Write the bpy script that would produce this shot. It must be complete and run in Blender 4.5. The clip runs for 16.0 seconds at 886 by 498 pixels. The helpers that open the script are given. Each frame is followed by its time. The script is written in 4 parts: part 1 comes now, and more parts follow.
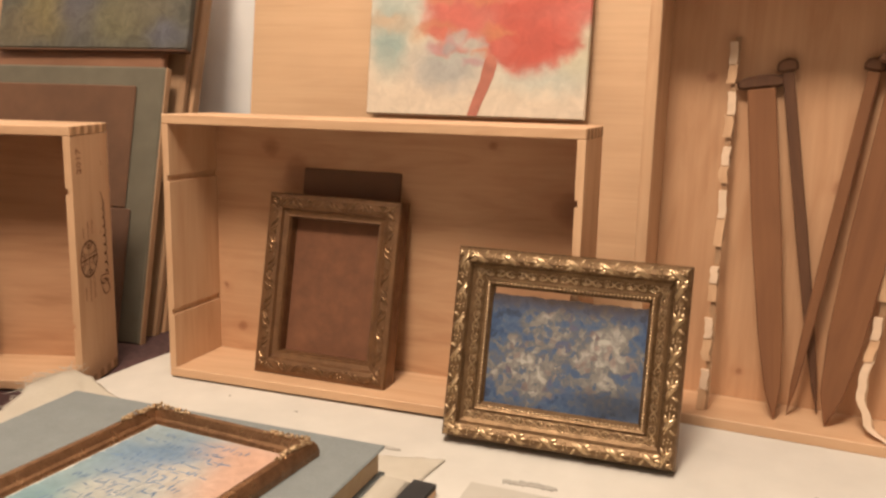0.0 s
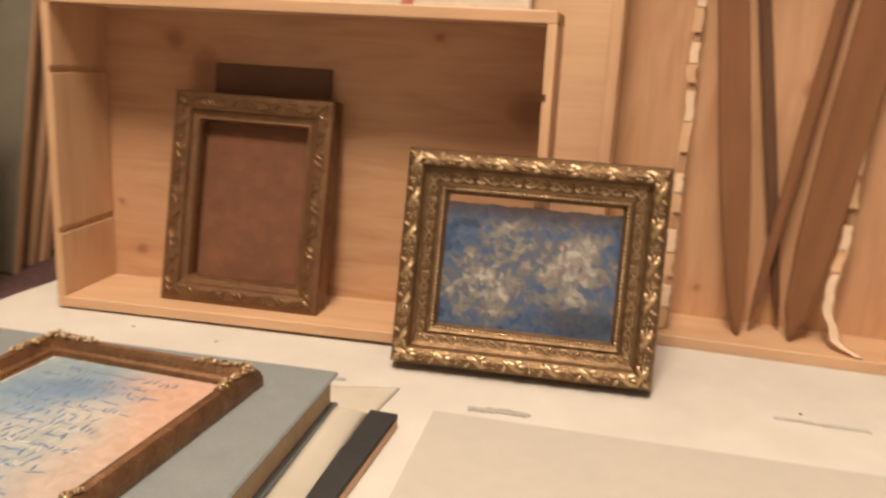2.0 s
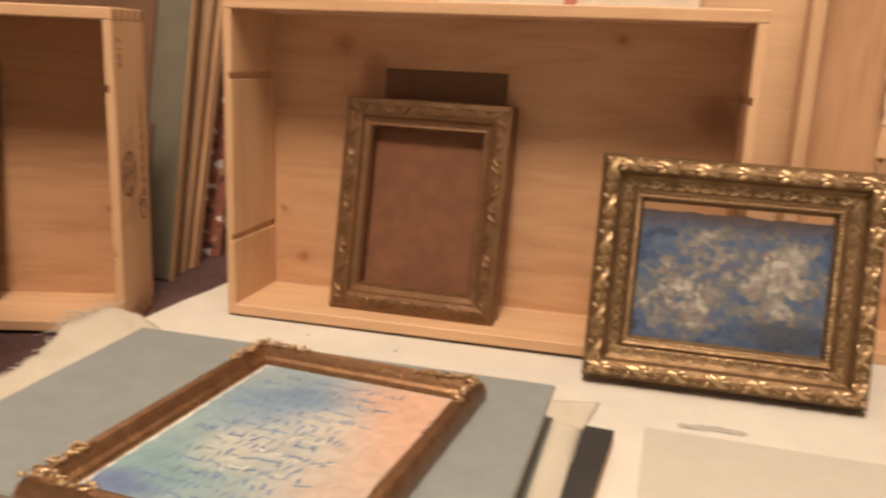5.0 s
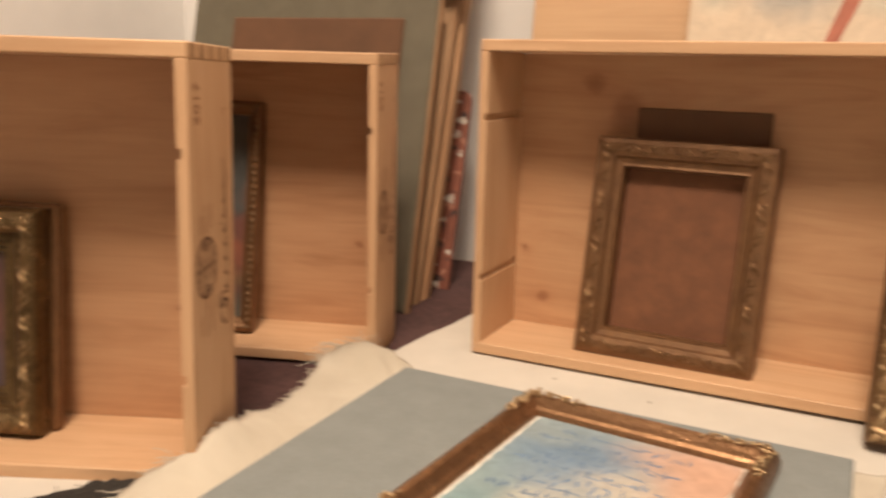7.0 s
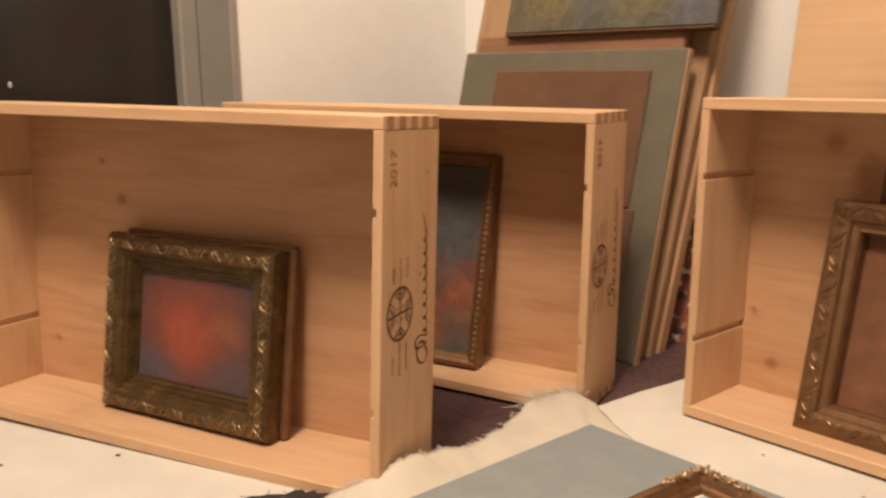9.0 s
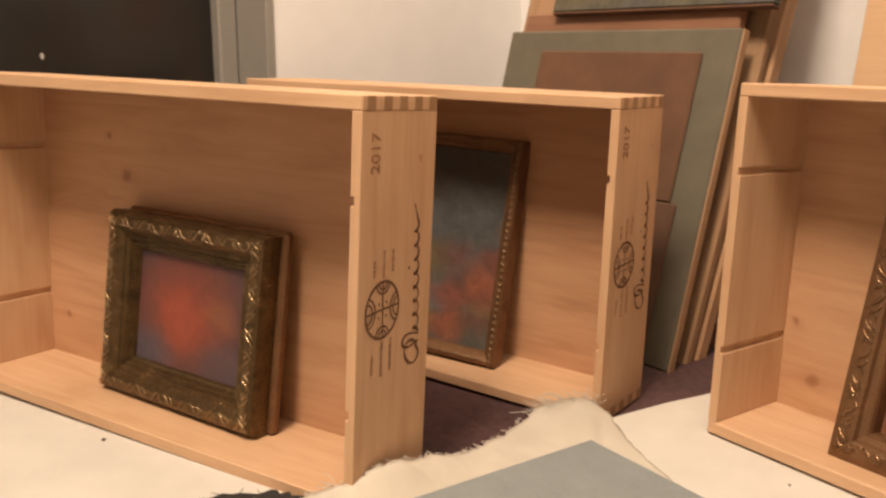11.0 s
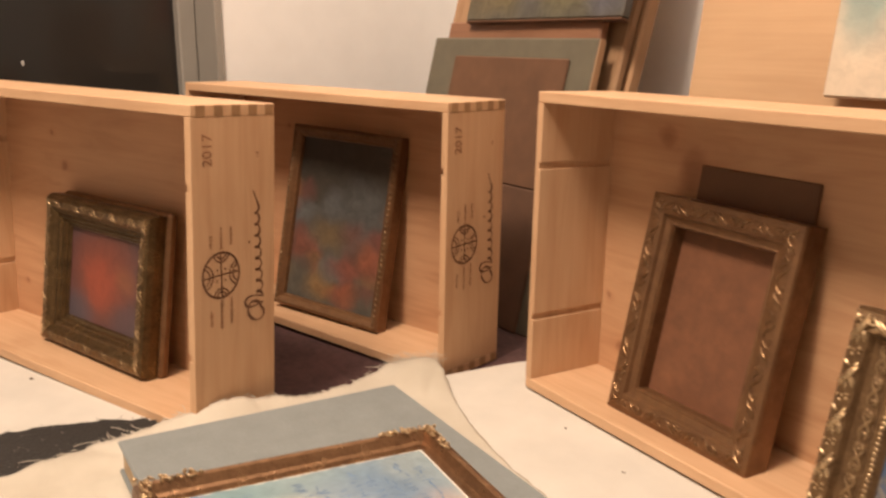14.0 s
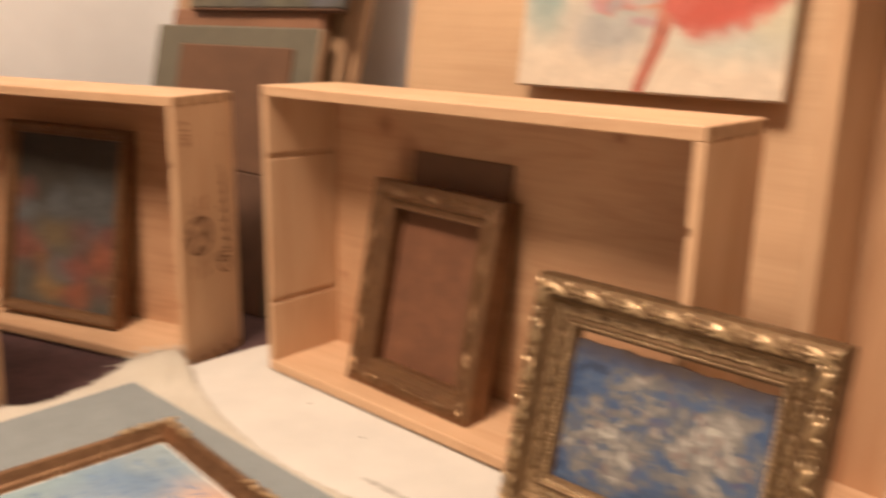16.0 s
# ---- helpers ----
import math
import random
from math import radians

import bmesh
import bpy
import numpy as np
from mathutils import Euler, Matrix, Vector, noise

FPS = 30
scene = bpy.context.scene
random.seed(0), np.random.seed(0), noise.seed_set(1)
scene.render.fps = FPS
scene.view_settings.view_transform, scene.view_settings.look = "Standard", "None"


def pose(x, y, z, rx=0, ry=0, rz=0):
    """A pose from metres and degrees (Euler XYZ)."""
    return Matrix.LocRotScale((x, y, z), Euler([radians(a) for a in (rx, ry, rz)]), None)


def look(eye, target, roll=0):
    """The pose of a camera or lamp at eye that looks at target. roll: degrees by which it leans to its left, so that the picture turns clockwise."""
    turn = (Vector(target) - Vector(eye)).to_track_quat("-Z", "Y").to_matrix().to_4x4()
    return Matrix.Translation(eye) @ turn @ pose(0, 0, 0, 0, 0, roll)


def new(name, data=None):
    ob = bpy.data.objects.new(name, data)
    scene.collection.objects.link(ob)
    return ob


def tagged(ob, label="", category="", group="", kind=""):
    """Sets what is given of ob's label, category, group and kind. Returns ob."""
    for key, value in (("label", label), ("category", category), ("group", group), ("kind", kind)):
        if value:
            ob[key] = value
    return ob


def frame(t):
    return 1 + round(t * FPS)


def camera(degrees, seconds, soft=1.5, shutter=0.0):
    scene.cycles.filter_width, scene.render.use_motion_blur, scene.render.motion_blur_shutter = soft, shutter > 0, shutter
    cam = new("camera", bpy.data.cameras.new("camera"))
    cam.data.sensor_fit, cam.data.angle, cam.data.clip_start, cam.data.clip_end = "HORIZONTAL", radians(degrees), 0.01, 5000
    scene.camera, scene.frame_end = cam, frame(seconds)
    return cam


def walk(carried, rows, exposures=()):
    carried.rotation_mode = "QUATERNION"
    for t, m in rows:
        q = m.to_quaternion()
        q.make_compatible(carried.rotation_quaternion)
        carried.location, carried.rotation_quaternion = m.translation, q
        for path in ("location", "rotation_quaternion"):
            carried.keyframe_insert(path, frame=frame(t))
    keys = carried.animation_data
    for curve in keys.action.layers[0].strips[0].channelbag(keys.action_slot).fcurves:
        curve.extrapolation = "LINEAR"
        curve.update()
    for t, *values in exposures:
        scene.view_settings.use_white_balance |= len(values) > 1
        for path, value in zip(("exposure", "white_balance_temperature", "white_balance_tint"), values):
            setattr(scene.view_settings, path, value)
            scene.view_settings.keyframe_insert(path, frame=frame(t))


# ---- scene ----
cam = camera(55.1, 16.0, soft=2.5, shutter=1.0)
PATH = [
    (0, (0.111, 0.15, 0.39), (0.015, 2.104, -0.025), 1.0),
    (0.5, (0.11, 0.17, 0.375), (-0.002, 2.121, -0.049), 1.6),
    (1, (0.109, 0.196, 0.35), (-0.081, 2.138, -0.088), 2.8),
    (1.5, (0.093, 0.226, 0.33), (0.006, 2.163, -0.159), 3.6),
    (2, (0.036, 0.249, 0.323), (0.242, 2.167, -0.202), 2.8),
    (2.5, (0.001, 0.265, 0.318), (0.302, 2.166, -0.225), 2.3),
    (3, (-0.022, 0.279, 0.311), (0.316, 2.174, -0.23), 2.2),
    (5.5, (-0.109, 0.28, 0.311), (-0.137, 2.216, -0.192), 1.5),
    (6, (-0.13, 0.279, 0.323), (-0.26, 2.212, -0.172), 0.6),
    (6.5, (-0.146, 0.286, 0.328), (-0.36, 2.215, -0.152), 0.5),
    (7, (-0.172, 0.293, 0.328), (-0.491, 2.209, -0.146), 0.9),
    (7.5, (-0.188, 0.293, 0.328), (-0.674, 2.176, -0.138), 0.9),
    (8, (-0.169, 0.298, 0.343), (-0.869, 2.116, -0.111), 0.5),
    (8.5, (-0.106, 0.303, 0.353), (-0.988, 2.046, -0.075), 0.2),
    (9, (-0.06, 0.306, 0.361), (-1.077, 1.977, -0.054), -0.5),
    (9.5, (-0.07, 0.339, 0.353), (-1.115, 1.99, -0.074), -0.4),
    (10, (-0.077, 0.366, 0.349), (-1.128, 2.009, -0.095), 0.2),
    (12.5, (0.13, 0.418, 0.382), (-1.233, 1.813, -0.058), -0.3),
    (13, (0.176, 0.416, 0.389), (-1.163, 1.837, -0.045), -0.2),
    (13.5, (0.22, 0.423, 0.394), (-1.092, 1.861, -0.066), -0.2),
    (14, (0.249, 0.427, 0.386), (-1.051, 1.867, -0.098), 0.1),
    (14.5, (0.271, 0.419, 0.39), (-1.012, 1.867, -0.116), 0.4),
    (15, (0.281, 0.411, 0.405), (-0.943, 1.909, -0.1), 0.4),
    (15.5, (0.29, 0.402, 0.412), (-0.798, 2.0, -0.1), 0.2),
    (16, (0.299, 0.405, 0.41), (-0.527, 2.145, -0.131), 0.4),
]
walk(cam, [(t, look(eye, target, roll)) for t, eye, target, roll in PATH], [(0, 0.0, 6200, 10), (3, 0.0, 6380, 10), (6, 0.0, 6500, 11), (8, 0.0, 6500, 11), (10, 0.04, 6500, 11), (12.5, 0.1, 6520, 13), (16, 0.1, 6520, 15)])

# ---- light ----
world = bpy.data.worlds.new("world")
world.use_nodes = True
world.node_tree.nodes["Background"].inputs[0].default_value = (0.9, 0.75, 0.6, 1)
world.node_tree.nodes["Background"].inputs[1].default_value = 0.02
scene.world = world


def area_lamp(name, place, target, size, watts, colour):
    data = bpy.data.lights.new(name, "AREA")
    data.shape, data.size, data.energy, data.color = "DISK", size, watts, colour
    ob = new(name, data)
    ob.matrix_world = look(place, target)
    return ob


LAMP = (-0.3, -0.12, 2.2)
area_lamp("ceiling_spot_light", LAMP, (-0.3, 1.1, 0.1), 0.55, 58.0, (1.0, 0.795, 0.6))
# wide fill lamp with no visible fixture, added to lift the dim areas
area_lamp("unseen_fill_light", (0.0, 0.45, 1.9), (0.0, 0.75, 0.0), 1.0, 13.0, (1.0, 0.83, 0.67))
scene.view_settings.exposure = 0.0


# ---- materials ----
def shader(name, rough=0.6, metal=0.0):
    m = bpy.data.materials.new(name)
    m.use_nodes = True
    nt = m.node_tree
    b = nt.nodes["Principled BSDF"]
    b.inputs["Roughness"].default_value, b.inputs["Metallic"].default_value = rough, metal
    return m, nt, b


def node(nt, kind, **values):
    n = nt.nodes.new(kind)
    for k, v in values.items():
        n.inputs[k.replace("_", " ")].default_value = v
    return n


def coords(nt, scale=(1, 1, 1), shuffle=True):
    """Object coordinates, scaled, with a shift of its own for each object."""
    t = nt.nodes.new("ShaderNodeTexCoord")
    m = node(nt, "ShaderNodeMapping", Scale=scale)
    if shuffle:
        info = nt.nodes.new("ShaderNodeObjectInfo")
        k = nt.nodes.new("ShaderNodeVectorMath")
        k.operation = "SCALE"
        k.inputs[0].default_value = (7.3, 5.1, 3.7)
        nt.links.new(info.outputs["Random"], k.inputs["Scale"])
        nt.links.new(k.outputs[0], m.inputs["Location"])
    nt.links.new(t.outputs["Object"], m.inputs["Vector"])
    return m.outputs[0]


def noise_tex(nt, vec, scale, detail=4.0, rough=0.55, distortion=0.0):
    n = node(nt, "ShaderNodeTexNoise", Scale=scale, Detail=detail, Roughness=rough, Distortion=distortion)
    nt.links.new(vec, n.inputs["Vector"])
    return n.outputs["Fac"]


def ramp(nt, fac, stops):
    r = nt.nodes.new("ShaderNodeValToRGB")
    e = r.color_ramp.elements
    while len(e) < len(stops):
        e.new(0.5)
    for el, (p, c) in zip(e, stops):
        el.position, el.color = p, (*c, 1) if len(c) == 3 else c
    nt.links.new(fac, r.inputs[0])
    return r.outputs[0]


def mix(nt, fac, a, b, mode="MIX"):
    n = nt.nodes.new("ShaderNodeMix")
    n.data_type, n.blend_type = "RGBA", mode
    for socket, v in ((n.inputs[0], fac), (n.inputs[6], a), (n.inputs[7], b)):
        if isinstance(v, (int, float)):
            socket.default_value = v
        elif isinstance(v, tuple):
            socket.default_value = (*v, 1)
        else:
            nt.links.new(v, socket)
    return n.outputs[2]


def maths(nt, op, a, b=0.0, c=0.0):
    n = nt.nodes.new("ShaderNodeMath")
    n.operation = op
    for socket, v in zip(n.inputs, (a, b, c)):
        if isinstance(v, (int, float)):
            socket.default_value = v
        else:
            nt.links.new(v, socket)
    return n.outputs[0]


def bump(nt, b, height, strength, distance):
    n = node(nt, "ShaderNodeBump", Strength=strength, Distance=distance)
    nt.links.new(height, n.inputs["Height"])
    nt.links.new(n.outputs[0], b.inputs["Normal"])


def blob_mask(nt, vec, centre, radii, soft):
    """1 inside an ellipsoid of the object's coordinates, falling to 0 past its edge."""
    s = nt.nodes.new("ShaderNodeVectorMath")
    s.operation = "SUBTRACT"
    nt.links.new(vec, s.inputs[0])
    s.inputs[1].default_value = centre
    d = nt.nodes.new("ShaderNodeVectorMath")
    d.operation = "DIVIDE"
    nt.links.new(s.outputs[0], d.inputs[0])
    d.inputs[1].default_value = radii
    ln = nt.nodes.new("ShaderNodeVectorMath")
    ln.operation = "LENGTH"
    nt.links.new(d.outputs[0], ln.inputs[0])
    r = node(nt, "ShaderNodeMapRange", From_Min=1 + soft, From_Max=1 - soft)
    r.interpolation_type = "SMOOTHSTEP"
    nt.links.new(ln.outputs["Value"], r.inputs["Value"])
    return r.outputs[0]


def warped(nt, vec, scale, amount):
    """Coordinates shifted to and fro by noise."""
    n = node(nt, "ShaderNodeTexNoise", Scale=scale, Detail=4.0)
    nt.links.new(vec, n.inputs["Vector"])
    s = nt.nodes.new("ShaderNodeVectorMath")
    s.operation = "SUBTRACT"
    nt.links.new(n.outputs["Color"], s.inputs[0])
    s.inputs[1].default_value = (0.5, 0.5, 0.5)
    k = nt.nodes.new("ShaderNodeVectorMath")
    k.operation = "SCALE"
    nt.links.new(s.outputs[0], k.inputs[0])
    k.inputs["Scale"].default_value = amount
    a = nt.nodes.new("ShaderNodeVectorMath")
    a.operation = "ADD"
    nt.links.new(vec, a.inputs[0])
    nt.links.new(k.outputs[0], a.inputs[1])
    return a.outputs[0]


def wood(name, light, dark, axis=0, rough=0.6, knots=(), contrast=1.0, vary=0.25):
    """Sawn wood whose grain runs along one axis; knots: (x, y, z, radius)."""
    m, nt, b = shader(name, rough)
    s = [11.0, 11.0, 11.0]
    s[axis] = 1.6
    broad = noise_tex(nt, coords(nt, s), 3.0, 4.0, 0.55, 1.4)
    s2 = [230.0, 230.0, 230.0]
    s2[axis] = 5.0
    fine = noise_tex(nt, coords(nt, s2), 1.0, 3.0)
    s3 = [2.0, 2.0, 2.0]
    tone = noise_tex(nt, coords(nt, s3), 3.0, 2.0)
    k = 0.3 / contrast
    col = ramp(nt, broad, [(0.5 - k, dark), (0.5, tuple(0.35 * d + 0.65 * l for d, l in zip(dark, light))), (0.5 + k, light)])
    grain = ramp(nt, fine, [(0.3, (0.84, 0.81, 0.78)), (0.65, (1, 1, 1))])
    col = mix(nt, 0.4, col, grain, "MULTIPLY")
    col = mix(nt, 0.5, col, ramp(nt, tone, [(0.3, (0.8, 0.77, 0.74)), (0.7, (1.06, 1.05, 1.03))]), "MULTIPLY")
    info = nt.nodes.new("ShaderNodeObjectInfo")
    col = mix(nt, vary, col, ramp(nt, info.outputs["Random"], [(0, (0.82, 0.76, 0.7)), (1, (1.08, 1.06, 1.04))]), "MULTIPLY")
    t = nt.nodes.new("ShaderNodeTexCoord")
    w = warped(nt, t.outputs["Object"], 45.0, 0.016)
    for x, y, z, r in knots:
        st = [r, 5.0, r]
        halo = [2.2 * r, 5.0, 1.4 * r]
        rim = [0.55 * r, 5.0, 0.5 * r]
        col = mix(nt, maths(nt, "MULTIPLY", blob_mask(nt, w, (x, y, z), halo, 0.8), 0.22), col, (0.75 * dark[0], 0.6 * dark[1], 0.55 * dark[2]))
        col = mix(nt, maths(nt, "MULTIPLY", blob_mask(nt, w, (x, y, z), st, 0.3), 0.45), col, (0.6 * dark[0], 0.43 * dark[1], 0.37 * dark[2]))
        col = mix(nt, maths(nt, "MULTIPLY", blob_mask(nt, w, (x, y, z), rim, 0.5), 0.28), col, (0.42 * dark[0], 0.3 * dark[1], 0.27 * dark[2]))
    nt.links.new(col, b.inputs["Base Color"])
    bump(nt, b, fine, 0.25, 0.0006)
    return m


def plain(name, colour, rough=0.6, metal=0.0, scale=40.0, spread=0.15, relief=0.1, depth=0.0005):
    """A surface of one colour with slight unevenness at two scales."""
    m, nt, b = shader(name, rough, metal)
    v = coords(nt)
    a, c = noise_tex(nt, v, scale, 6.0), noise_tex(nt, v, scale / 9, 3.0)
    lo, hi = tuple(x * (1 - spread) for x in colour), tuple(min(1, x * (1 + spread)) for x in colour)
    col = mix(nt, 0.5, ramp(nt, a, [(0.3, lo), (0.7, hi)]), ramp(nt, c, [(0.3, lo), (0.7, hi)]))
    nt.links.new(col, b.inputs["Base Color"])
    bump(nt, b, a, relief, depth)
    return m


def gilt(name, bright, dull, rough=0.3, metal=0.9, dirt=0.5, relief=0.0015):
    """Old gilding: bright metal, dulled by patina in patches and hollows, with shallow tooling."""
    m, nt, b = shader(name, rough, metal)
    v = coords(nt)
    patina = noise_tex(nt, v, 70.0, 6.0, 0.65)
    tooling = noise_tex(nt, v, 260.0, 3.0, 0.5, 1.2)
    big = noise_tex(nt, v, 12.0, 3.0)
    f = maths(nt, "ADD", maths(nt, "MULTIPLY", patina, 0.55), maths(nt, "ADD", maths(nt, "MULTIPLY", big, 0.25), maths(nt, "MULTIPLY", tooling, 0.2)))
    nt.links.new(ramp(nt, f, [(dirt - 0.16, dull), (dirt + 0.16, bright)]), b.inputs["Base Color"])
    nt.links.new(ramp(nt, f, [(0.35, (rough + 0.25,) * 3), (0.65, (rough,) * 3)]), b.inputs["Roughness"])
    bump(nt, b, tooling, 0.55, relief)
    return m


def painted(name, base, blobs, warp=0.03, warp_scale=18.0, rough=0.55, relief=0.4, brush=60.0, mottle=0.3, depth=0.001):
    """A painting on a panel in the object's x and z: patches (x, z, rx, rz, colour, softness, strength) laid one over another."""
    m, nt, b = shader(name, rough)
    t = nt.nodes.new("ShaderNodeTexCoord")
    v = warped(nt, t.outputs["Object"], warp_scale, warp)
    n = noise_tex(nt, v, brush, 6.0, 0.65, 0.6)
    col = mix(nt, 1.0, base, ramp(nt, n, [(0.3, (1 - mottle,) * 3), (0.7, (1 + 0.4 * mottle,) * 3)]), "MULTIPLY")
    for x, z, rx, rz, colour, soft, strength in blobs:
        fac = maths(nt, "MULTIPLY", blob_mask(nt, v, (x, 0, z), (rx, 1.0, rz), soft), strength)
        patch = mix(nt, 1.0, colour, ramp(nt, n, [(0.3, (1 - mottle,) * 3), (0.7, (1 + 0.5 * mottle,) * 3)]), "MULTIPLY")
        col = mix(nt, fac, col, patch)
    nt.links.new(col, b.inputs["Base Color"])
    bump(nt, b, n, relief, depth)
    return m


PINE, PINE_D = (0.67, 0.445, 0.272), (0.535, 0.315, 0.172)
pine_x = wood("pine_board_x", PINE, PINE_D, 0)
pine_z = wood("pine_board_z", PINE, PINE_D, 2)
pine_y = wood("pine_end_grain", (0.4, 0.24, 0.12), (0.27, 0.15, 0.07), 1)
ply_a = wood("crate_back_knotty", (0.61, 0.375, 0.215), (0.435, 0.23, 0.12), 0, knots=((-0.165, 0, 0.288, 0.012), (-0.127, 0, 0.256, 0.02), (0.13, 0, 0.299, 0.006), (0.226, 0, 0.232, 0.019), (-0.236, 0, 0.098, 0.004), (-0.215, 0, 0.045, 0.007)))
ply_b = wood("crate_back_plain", (0.595, 0.355, 0.205), (0.425, 0.225, 0.118), 0, knots=((-0.14, 0, 0.268, 0.0045), (-0.115, 0, 0.228, 0.006), (0.215, 0, 0.112, 0.005), (-0.22, 0, 0.06, 0.004)))
ply_d = wood("tall_crate_back", (0.62, 0.38, 0.22), (0.48, 0.26, 0.135), 2, knots=((0.115, 0, 0.046, 0.004), (0.06, 0, 0.385, 0.006), (0.205, 0, 0.27, 0.009)))
ply_board = wood("birch_plywood", (0.63, 0.425, 0.255), (0.53, 0.34, 0.192), 0, contrast=0.6)
board_pale = wood("pale_board", (0.62, 0.43, 0.24), (0.46, 0.28, 0.14), 2)
board_tan = wood("tan_board", (0.56, 0.35, 0.2), (0.43, 0.25, 0.135), 2)
board_red = wood("reddish_board", (0.29, 0.145, 0.082), (0.2, 0.092, 0.05), 0)
board_brown = plain("brown_panel", (0.165, 0.067, 0.03), 0.8, scale=60, spread=0.34, relief=0.2)
stake_wood = wood("dark_stake_wood", (0.24, 0.107, 0.045), (0.15, 0.061, 0.026), 2, rough=0.85, contrast=0.7)
rod_wood = wood("dark_rod_wood", (0.15, 0.07, 0.033), (0.085, 0.038, 0.02), 2, rough=0.85)
cream_wood = plain("torn_pale_wood", (0.68, 0.5, 0.35), 0.8, spread=0.2, relief=0.5)
grey_board = plain("grey_green_paint", (0.122, 0.107, 0.074), 0.7, scale=30, spread=0.2)
board_dim = plain("dim_brown_stain", (0.128, 0.062, 0.031), 0.85, scale=30, spread=0.25)
# darker brown with the shade of the board's lower face in its colour
board_shade = plain("shaded_brown_stain", (0.105, 0.052, 0.028), 0.85, scale=30, spread=0.25)
board_edge = wood("sawn_board_edge", (0.44, 0.28, 0.16), (0.31, 0.18, 0.097), 2)
dark_board = plain("dark_brown_board", (0.14, 0.07, 0.037), 0.8)
ink = plain("brown_stamp_ink", (0.15, 0.07, 0.036), 0.8, spread=0.4, scale=300)
ink_faint = plain("faint_stamp_ink", (0.27, 0.13, 0.066), 0.8, spread=0.35, scale=300)
cloth_white = plain("white_table_cloth", (0.585, 0.55, 0.49), 0.9, scale=18, spread=0.11, relief=0.25, depth=0.002)
cloth_dark = plain("dark_purple_cloth", (0.075, 0.036, 0.034), 0.95, scale=120, spread=0.5, relief=0.4)
wall_paint = plain("white_wall_paint", (0.8, 0.79, 0.77), 0.85, scale=25, spread=0.04, relief=0.08)
grey_paint = plain("grey_window_paint", (0.27, 0.25, 0.22), 0.6, scale=12, spread=0.12)
floor_mat = wood("floor_planks", (0.25, 0.15, 0.08), (0.15, 0.09, 0.05), 0)
paper_grey = plain("grey_paper", (0.47, 0.435, 0.375), 0.9, scale=60, spread=0.05, relief=0.15)
black_strip = plain("black_felt", (0.025, 0.023, 0.022), 0.8, scale=200, spread=0.4, relief=0.4)
charcoal = plain("charcoal_smear", (0.44, 0.41, 0.36), 0.95, scale=90, spread=0.35)
book_cover = plain("slate_blue_cloth", (0.195, 0.212, 0.208), 0.75, scale=350, spread=0.12, relief=0.3)
page_edges = wood("book_pages", (0.5, 0.38, 0.24), (0.36, 0.25, 0.14), 0)
gold = gilt("bright_gilding", (0.245, 0.152, 0.075), (0.105, 0.058, 0.026), 0.34, 0.65, 0.5, 0.0015)
gold_relief = gilt("bright_gilt_relief", (0.68, 0.5, 0.3), (0.24, 0.155, 0.08), 0.18, 0.9, 0.46, 0.0003)
bronze = gilt("bronze_gilding", (0.225, 0.118, 0.053), (0.12, 0.058, 0.026), 0.32, 0.5, 0.5, 0.001)
bright_relief = gilt("worn_bright_relief", (0.5, 0.35, 0.19), (0.14, 0.085, 0.04), 0.16, 0.85, 0.52, 0.0005)
bronze_relief = gilt("worn_bronze_relief", (0.4, 0.25, 0.13), (0.13, 0.07, 0.033), 0.16, 0.85, 0.52, 0.0005)
olive_gilt = gilt("olive_gilding", (0.21, 0.135, 0.06), (0.05, 0.03, 0.013), 0.2, 0.78, 0.52, 0.0012)
copper_gilt = gilt("copper_gilding", (0.33, 0.185, 0.095), (0.13, 0.063, 0.03), 0.2, 0.75, 0.5, 0.0008)


def linen():
    m, nt, b = shader("frayed_linen", 0.95)
    v = coords(nt, shuffle=False)
    w1 = node(nt, "ShaderNodeTexWave", Scale=330.0, Distortion=1.5, Detail=2.0)
    w2 = node(nt, "ShaderNodeTexWave", Scale=330.0, Distortion=1.5, Detail=2.0)
    w2.bands_direction = "Y"
    nt.links.new(v, w1.inputs["Vector"]), nt.links.new(v, w2.inputs["Vector"])
    weave = maths(nt, "MULTIPLY", w1.outputs["Fac"], w2.outputs["Fac"])
    stain = noise_tex(nt, v, 12.0, 5.0)
    col = mix(nt, 0.5, ramp(nt, weave, [(0, (0.44, 0.39, 0.31)), (0.6, (0.62, 0.57, 0.48))]), ramp(nt, stain, [(0.3, (0.45, 0.4, 0.32)), (0.65, (0.63, 0.58, 0.49))]))
    nt.links.new(col, b.inputs["Base Color"])
    bump(nt, b, weave, 0.4, 0.0006)
    return m


def lace():
    m, nt, b = shader("black_glitter_lace", 0.7)
    v = coords(nt, shuffle=False)
    vor = node(nt, "ShaderNodeTexVoronoi", Scale=260.0)
    nt.links.new(v, vor.inputs["Vector"])
    dots = ramp(nt, vor.outputs["Distance"], [(0.12, (1, 1, 1)), (0.2, (0, 0, 0))])
    pick = ramp(nt, noise_tex(nt, v, 90.0, 3.0), [(0.55, (0, 0, 0)), (0.62, (1, 1, 1))])
    f = maths(nt, "MULTIPLY", dots, pick)
    nt.links.new(mix(nt, f, (0.02, 0.018, 0.016), (0.7, 0.65, 0.55)), b.inputs["Base Color"])
    nt.links.new(maths(nt, "MULTIPLY", f, 0.9), b.inputs["Metallic"])
    bump(nt, b, vor.outputs["Distance"], 0.6, 0.001)
    return m


